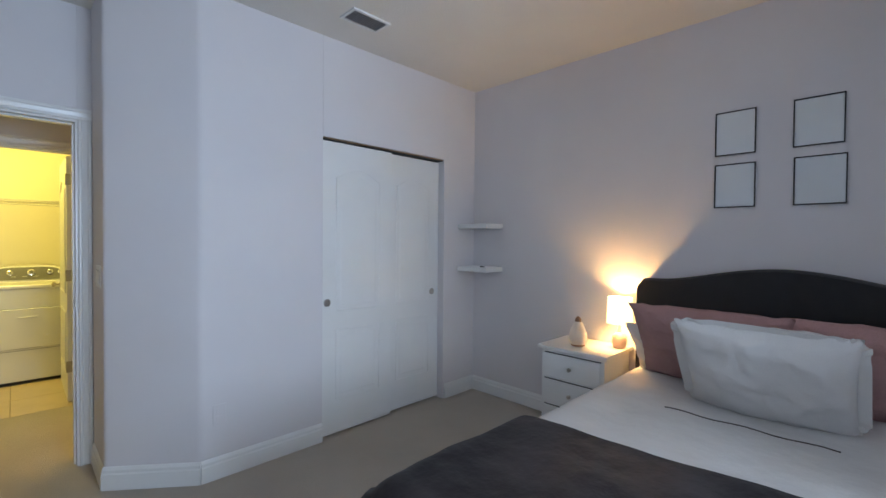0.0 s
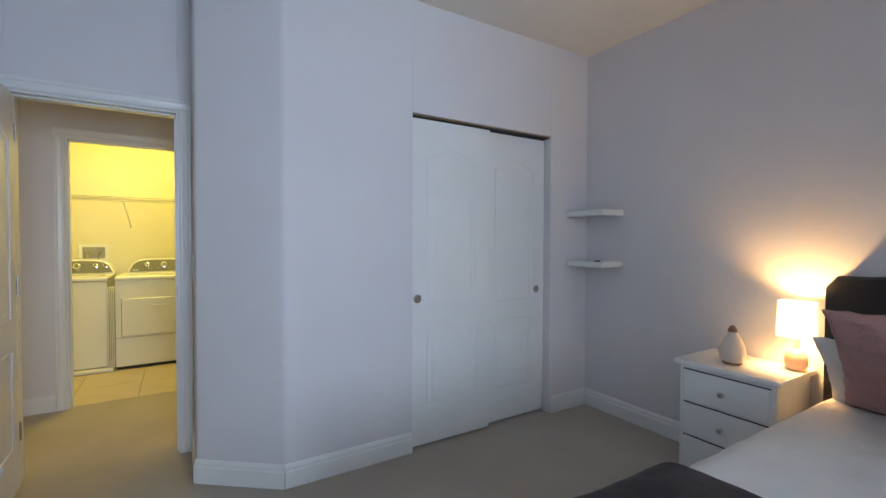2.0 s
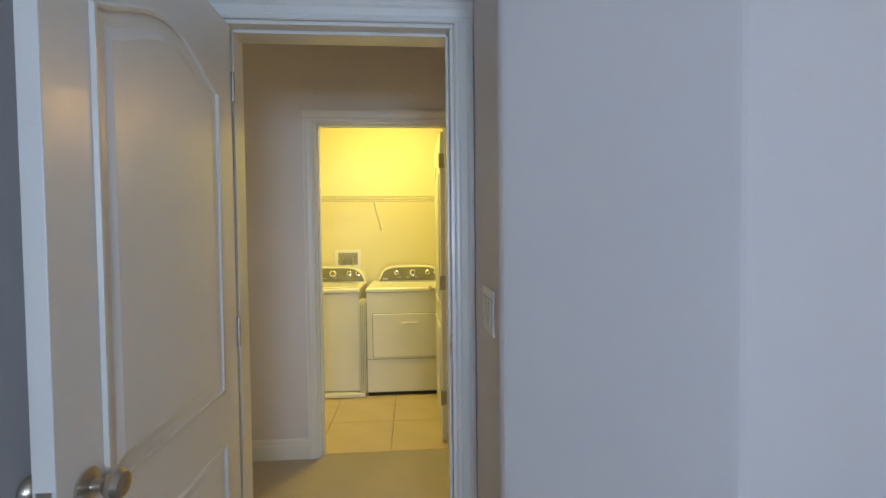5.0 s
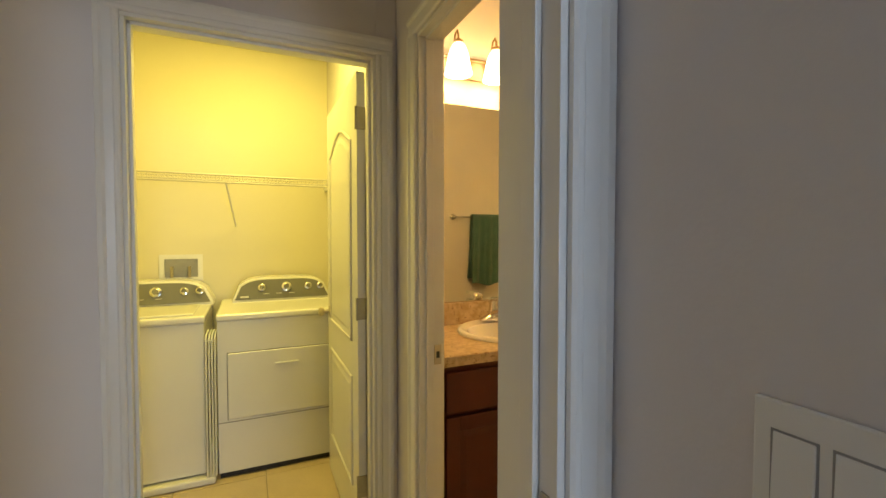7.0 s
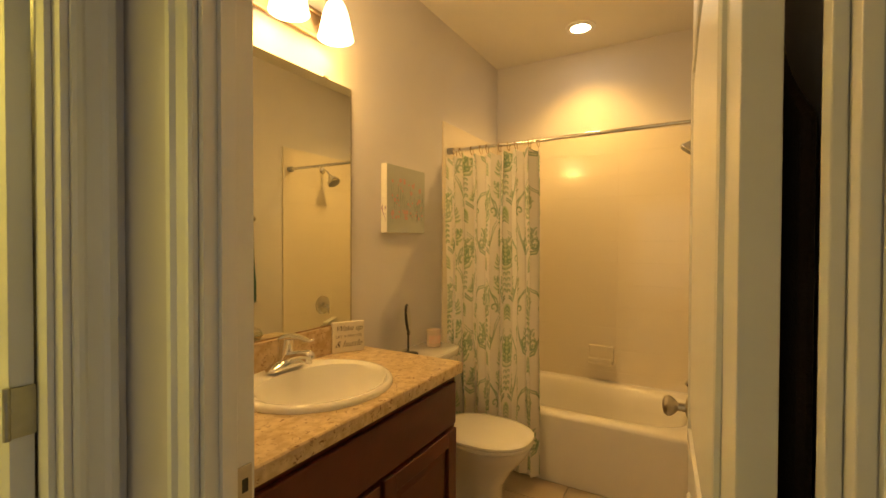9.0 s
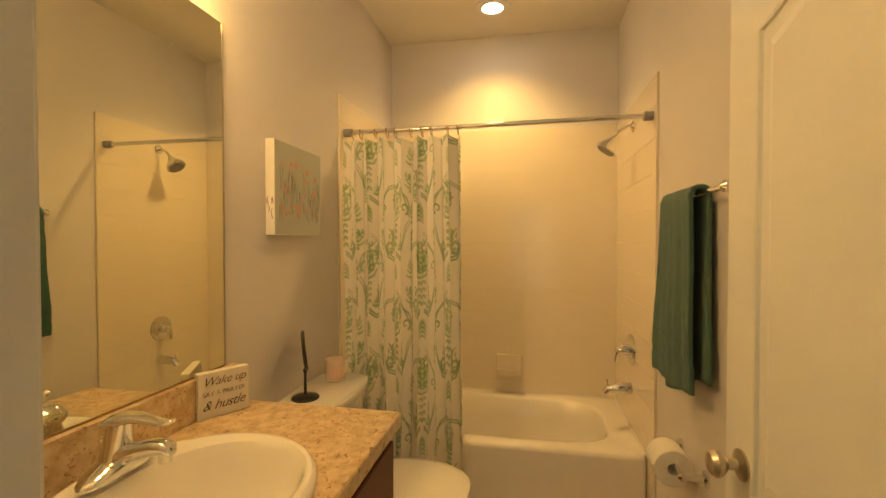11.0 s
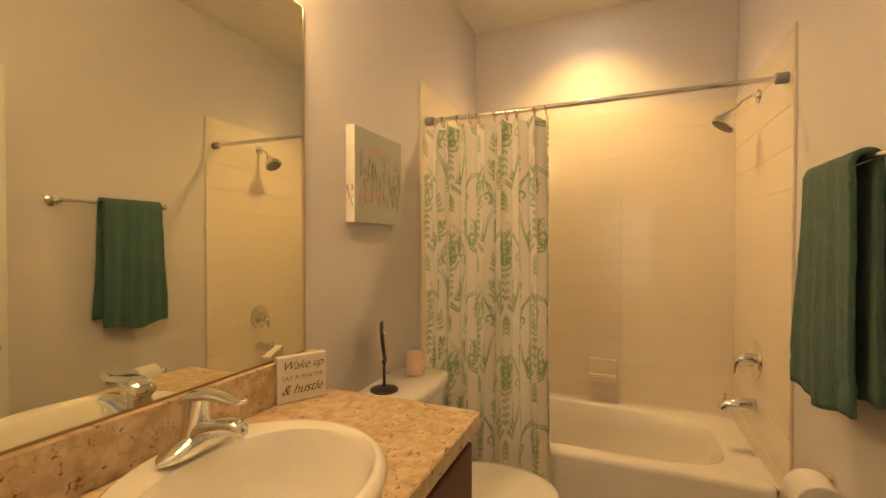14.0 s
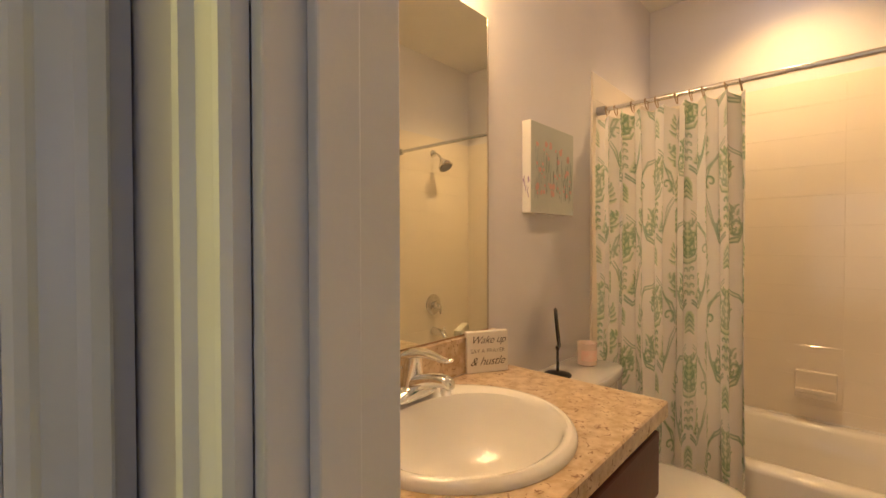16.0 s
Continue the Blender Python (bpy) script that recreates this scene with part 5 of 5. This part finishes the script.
# long double-lined arms that join the motifs
for o in (-0.0055, 0.0055):
    tealp = stroke(tealp, lx, ly, [(0.012, 0.125 + o), (0.045, 0.100 + o), (0.082, 0.112 + 1.4 * o), (0.108, 0.165 + o), (0.126 - o, 0.225), (0.146 - o, 0.262)], 0.0024, 0.85)
    tealp = stroke(tealp, lx, ly, [(0.147 - o, 0.275), (0.124 - o, 0.345), (0.088, 0.388 + o), (0.048, 0.402 + o), (0.014, 0.432 + o)], 0.0023, 0.8)
green = stroke(green, lx, ly, [(0.045, 0.100), (0.082, 0.112), (0.108, 0.165), (0.126, 0.225)], 0.0055, 0.45)
green = stroke(green, lx, ly, [(0.124, 0.345), (0.088, 0.388), (0.048, 0.402)], 0.0055, 0.40)
tealp = stroke(tealp, lx, ly, spiral(0.072, 0.150, 0.026, radians(-100), 1.2), 0.0028, 0.9)
tealp = stroke(tealp, lx, ly, spiral(0.116, 0.302, 0.024, radians(-60), 1.1), 0.0026, 0.85)
green = stroke(green, lx, ly, spiral(0.116, 0.302, 0.022, radians(-60), 1.0), 0.0048, 0.5)
# drop under the cup and buds on the seam of the repeat
for k in range(4):
    leaf(0.002, 0.085 - 0.018 * k, radians(-50 + 6 * k), 0.034 - 0.004 * k, -0.5, 0.0052)
for k in range(4):
    leaf(0.149, 0.385 + 0.015 * k, radians(168 - 14 * k), 0.034 - 0.004 * k, -0.6, 0.0050)
    leaf(0.149, 0.020 + 0.018 * k, radians(160 - 12 * k), 0.030, -0.6, 0.0046)
fade = 0.65 + 0.35 * np.sin(37 * S + 3) * np.sin(23 * H + 1)
green, tealp = 0.95 * green * fade, 0.95 * tealp * (0.60 + 0.40 * fade)
phase = 2 * np.pi * 7.5 * U + 0.9 * np.sin(7 * U) + 0.5 * np.sin(3 * V + 11 * U)
amp = 0.040 * (0.70 + 0.30 * np.sin(17 * U + 1)) * (0.72 + 0.28 * V)
X = 2.270 + amp * np.sin(phase) + 0.010 * np.sin(5 * V * 2 + 9 * U)
X = np.minimum(X, 2.328)
Y = CY0 + (CY1 - CY0) * U + 0.0085 * np.sin(2 * phase) * (0.6 + 0.4 * V) - 0.012 * (1 - V) * (1 - U)
ZC = CZ0 + (CZ1 - CZ0) * V - 0.012 * V ** 8 * (1 - np.cos(phase + 1))
verts = np.stack([X, Y, ZC], -1).reshape(-1, 3)
idx = np.arange(NU * NV).reshape(NU, NV)
quads = np.stack([idx[:-1, :-1], idx[1:, :-1], idx[1:, 1:], idx[:-1, 1:]], -1).reshape(-1, 4)
cm = bpy.data.meshes.new("cloth")
cm.from_pydata(verts.tolist(), [], quads.tolist())
cm.materials.append(CURTAIN)
cm.shade_smooth()
layer = cm.color_attributes.new("print", "FLOAT_COLOR", "POINT")
rgba = np.stack([green, tealp, np.zeros_like(green), np.ones_like(green)], -1).reshape(-1)
layer.data.foreach_set("color", rgba.astype(np.float32))
co = new("cloth", cm)
co.parent = cur
co.matrix_parent_inverse = PLACE[cur.name].inverted()
for i in range(10):
    yy = 4.075 + i * 0.0605 + 0.012 * math.sin(4.1 * i)
    ring = [(2.298 + 0.021 * math.cos(a), yy + 0.004 * math.sin(a), 1.936 + 0.026 * math.sin(a) - 0.010) for a in (2 * math.pi * k / 16 for k in range(16))]
    part("ring", tube(ring, 0.0022, 6, closed=True), BRONZE, cur, "metal curtain ring", True)

# towel bar and towel
bar = thing("towel_bar", (1.70, 3.19, 1.530), "chrome towel bar with round posts", "towel bar")
part("rod", tube([(1.462, 3.234, 1.530), (1.945, 3.234, 1.530)], 0.008, 12), CHROME, bar, smooth=True)
for bx in (1.462, 1.945):
    part("post", tube([(bx, 3.187, 1.530), (bx, 3.193, 1.530), (bx, 3.199, 1.530), (bx, 3.220, 1.530), (bx, 3.228, 1.530), (bx, 3.244, 1.530), (bx, 3.254, 1.530)], [0.028, 0.028, 0.014, 0.012, 0.016, 0.017, 0.006], 18), CHROME, bar, smooth=True)
TN = 110
fuzz = random.Random(8)
TZ = 1.530
path = []
for k in range(34):
    t = k / 33
    path.append((0, 3.262 + 0.003 * math.sin(6 * t), 0.912 + (TZ - 0.918) * t))
for k in range(9):
    a = math.pi * k / 8
    path.append((k / 8, 3.234 + 0.022 * math.cos(a), TZ + 0.004 + 0.017 * math.sin(a)))
for k in range(1, 28):
    t = k / 27
    path.append((1, 3.210 - 0.005 * t, TZ - 0.595 * t))
rows = []
for i in range(TN + 1):
    u = i / TN
    row = []
    for b, y, z in path:
        hang = max(0, min(1, (1.51 - z) / 0.55))
        fold = 0.006 * math.sin(u * 13 + 0.6 + 0.7 * hang) + 0.0035 * math.sin(u * 29 + 2 + 2 * hang) + 0.002 * noise.noise(Vector((u * 9, z * 5, 3.0)))
        x = 1.634 + (0.284 + 0.010 * hang) * u - b * 0.028 * hang ** 2 * (1 - u)
        band = -0.0035 if 0.972 < z < 1.004 else 0.0
        front = (1 - b) * (fold * (0.35 + 0.65 * hang) + 0.022 * hang * (u - 0.45) + band)
        back = b * (fold * 0.35 * hang + 0.010 * hang * (1 - u))
        row.append((x, max(y + front + back + fuzz.uniform(-0.0012, 0.0012), 3.2005), z + 0.014 * math.sin(u * 7 + 1) * hang ** 3 + 0.016 * b * hang))
    rows.append(row)
tw = solid("bath_towel", loft(rows, False, False, ring=False), TOWEL, "thick teal terry bath towel folded over the towel bar", "towel", smooth=True)
sol = tw.modifiers.new("thickness", "SOLIDIFY")
sol.thickness, sol.offset = 0.014, 0.0

# dark robe hanging behind the open door
hook = thing("robe_hook", (0.80, 3.245, 1.74), "small satin nickel hook behind the bathroom door", "hook")
part("peg", tube([(0.80, 3.190, 1.745), (0.80, 3.215, 1.735), (0.80, 3.228, 1.750)], [0.010, 0.006, 0.006], 10), NICKEL, hook, smooth=True)
robe = []
for k in range(34):
    t = k / 33
    z = 0.42 + 1.31 * t
    up = max(0.0, (z - 1.50) / 0.23)
    xl, xr = 0.462 + 0.30 * min(1, up) ** 0.8, 1.12 - 0.26 * min(1, up)
    loop = []
    for i in range(40):
        a = 2 * math.pi * i / 40
        u = 0.5 - 0.5 * math.cos(a)
        x = xl + (xr - xl) * u
        back = 3.237 + math.tan(radians(3.1)) * (x - 0.434)
        mid, half = (3.188 + back) / 2 - 0.001, (back - 3.188) / 2 - 0.006
        y = mid + half * math.copysign(abs(math.sin(a)) ** 0.5, math.sin(a)) * (0.80 + 0.18 * math.sin(17 * x + 2 * t))
        loop.append((x, y, z))
    robe.append(loop)
solid("bath_robe", loft(robe), ROBE, "dark brown robe hanging behind the open door", "robe", smooth=True)

# toilet roll
tp = thing("toilet_paper_holder", (1.80, 3.19, 0.64), "chrome toilet paper holder", "paper holder")
for bx in (1.70, 1.925):
    part("post", tube([(bx, 3.187, 0.640), (bx, 3.194, 0.640), (bx, 3.199, 0.640), (bx, 3.250, 0.640), (bx, 3.262, 0.640), (bx, 3.272, 0.640)], [0.027, 0.027, 0.013, 0.010, 0.015, 0.006], 16), CHROME, tp, smooth=True)
part("bar", tube([(1.705, 3.256, 0.640), (1.92, 3.256, 0.640)], 0.009, 12), CHROME, tp, smooth=True)
roll = thing("toilet_roll", (1.80, 3.256, 0.60), "white toilet paper roll on the holder", "toilet paper")
part("paper", loft([[(x, 3.262 + r * math.cos(a), 0.630 + r * math.sin(a)) for a in (2 * math.pi * k / 40 for k in range(40))] for x, r in ((1.765, 0.020), (1.765, 0.059), (1.767, 0.061), (1.871, 0.061), (1.873, 0.059), (1.873, 0.020), (1.765, 0.020))], False, False), TPAPER, roll, smooth=True)

# downlight and ceiling fan
dl = thing("downlight", (2.74, 3.945, Z), "lit round recessed ceiling downlight", "downlight")
part("trim_ring", loft([oval(2.74, 3.945, r, r, z, 36) for r, z in ((0.095, Z - 0.0008), (0.093, Z - 0.007), (0.062, Z - 0.010), (0.0605, Z - 0.0008))], False, False), PLASTIC, dl, smooth=True)
part("lens", lathe([(0.060, -0.006), (0.060, -0.003)], 2.74, 3.945, Z, 36), DOWNG, dl, "glowing lens").visible_shadow = False
fan = thing("exhaust_fan", (1.86, 4.30, Z), "white square ceiling exhaust fan grille", "fan")
part("grille", box(1.73, 1.99, 4.20, 4.44, Z - 0.014, Z - 0.001, 0.005), PLASTIC, fan)
for i in range(9):
    # grey strips on the closed grille, painted shade of the slots
    part("slot_shade", box(1.755, 1.965, 4.225 + i * 0.0225, 4.233 + i * 0.0225, Z - 0.0146, Z - 0.0138), GREYV, fan)


# ---- tiles, piece by piece ----
def tile_mesh(w, h, d, mat, bev=0.002):
    b = bmesh.new()
    lo = [(0, 0, 0), (w, 0, 0), (w, h, 0), (0, h, 0)]
    mid = [(x, y, d - bev) for x, y, _ in lo]
    hi = [(bev if x == 0 else w - bev, bev if y == 0 else h - bev, d) for x, y, _ in lo]
    b = loft([lo, mid, hi])
    data = bpy.data.meshes.new("tile")
    bmesh.ops.recalc_face_normals(b, faces=b.faces)
    b.to_mesh(data)
    b.free()
    data.materials.append(mat)
    return data


MESHES = {}


def tiles(parent, origin, eu, ev, lu, lv, su, sv, mat, gap, depth, off_u=0.0, off_v=0.0):
    """Rows of single tiles over a rectangle lu x lv; su, sv: one tile with its joint."""
    eu, ev = Vector(eu), Vector(ev)
    en = eu.cross(ev)
    turn = Matrix((eu, ev, en)).transposed().to_4x4()
    u = -off_u
    while u < lu - 0.01:
        v = -off_v
        while v < lv - 0.01:
            u0, u1, v0, v1 = max(u, 0), min(u + su, lu), max(v, 0), min(v + sv, lv)
            w, h = round(u1 - u0 - gap, 4), round(v1 - v0 - gap, 4)
            if w > 0.01 and h > 0.01:
                key = (w, h, depth, mat.name)
                if key not in MESHES:
                    MESHES[key] = tile_mesh(w, h, depth, mat, min(0.002, 0.5 * depth))
                ob = new("tile", MESHES[key])
                ob.parent = parent
                ob.matrix_basis = Matrix.Translation(Vector(origin) + eu * (u0 + gap / 2) + ev * (v0 + gap / 2)) @ turn
            v += sv
        u += su


tiles(laundry_floor, (-1.26, 4.278, -0.006), (1, 0, 0), (0, 1, 0), 1.577, 1.62, 0.455, 0.455, TILE, 0.005, 0.007, 0.26, 0.0)
tiles(bath_floor, (0.407, 3.187, -0.006), (1, 0, 0), (0, 1, 0), 1.926, 1.48, 0.455, 0.455, TILE, 0.005, 0.007, 0.1, 0.2)
tiles(bath_floor, (0.32, 3.245, -0.006), (1, 0, 0), (0, 1, 0), 0.086, 0.775, 0.455, 0.455, TILE, 0.005, 0.007)
sur = [("surround_back", box(3.0985, 3.1075, 3.188, 4.668, 0.3945, 2.118)), ("surround_north", box(2.240, 3.098, 4.661, 4.6695, 0.0, 2.118)),
       ("surround_south", box(2.240, 3.098, 3.1865, 3.195, 0.0, 2.118))]
made = [solid(nm, b, WGROUT, "glossy cream wall tiles around the bathtub", "wall tiles", "structure") for nm, b in sur]
tiles(made[0], (3.0985, 4.661, 0.397), (0, -1, 0), (0, 0, 1), 1.466, 1.719, 0.99, 0.1525, WTILE, 0.0012, 0.0016, 0.09, 0.085)
tiles(made[1], (2.2415, 4.661, 0.397), (1, 0, 0), (0, 0, 1), 0.853, 1.719, 0.99, 0.1525, WTILE, 0.0012, 0.0016, 0.0, 0.085)
tiles(made[2], (3.0945, 3.195, 0.397), (-1, 0, 0), (0, 0, 1), 0.853, 1.719, 0.99, 0.1525, WTILE, 0.0012, 0.0016, 0.12, 0.085)
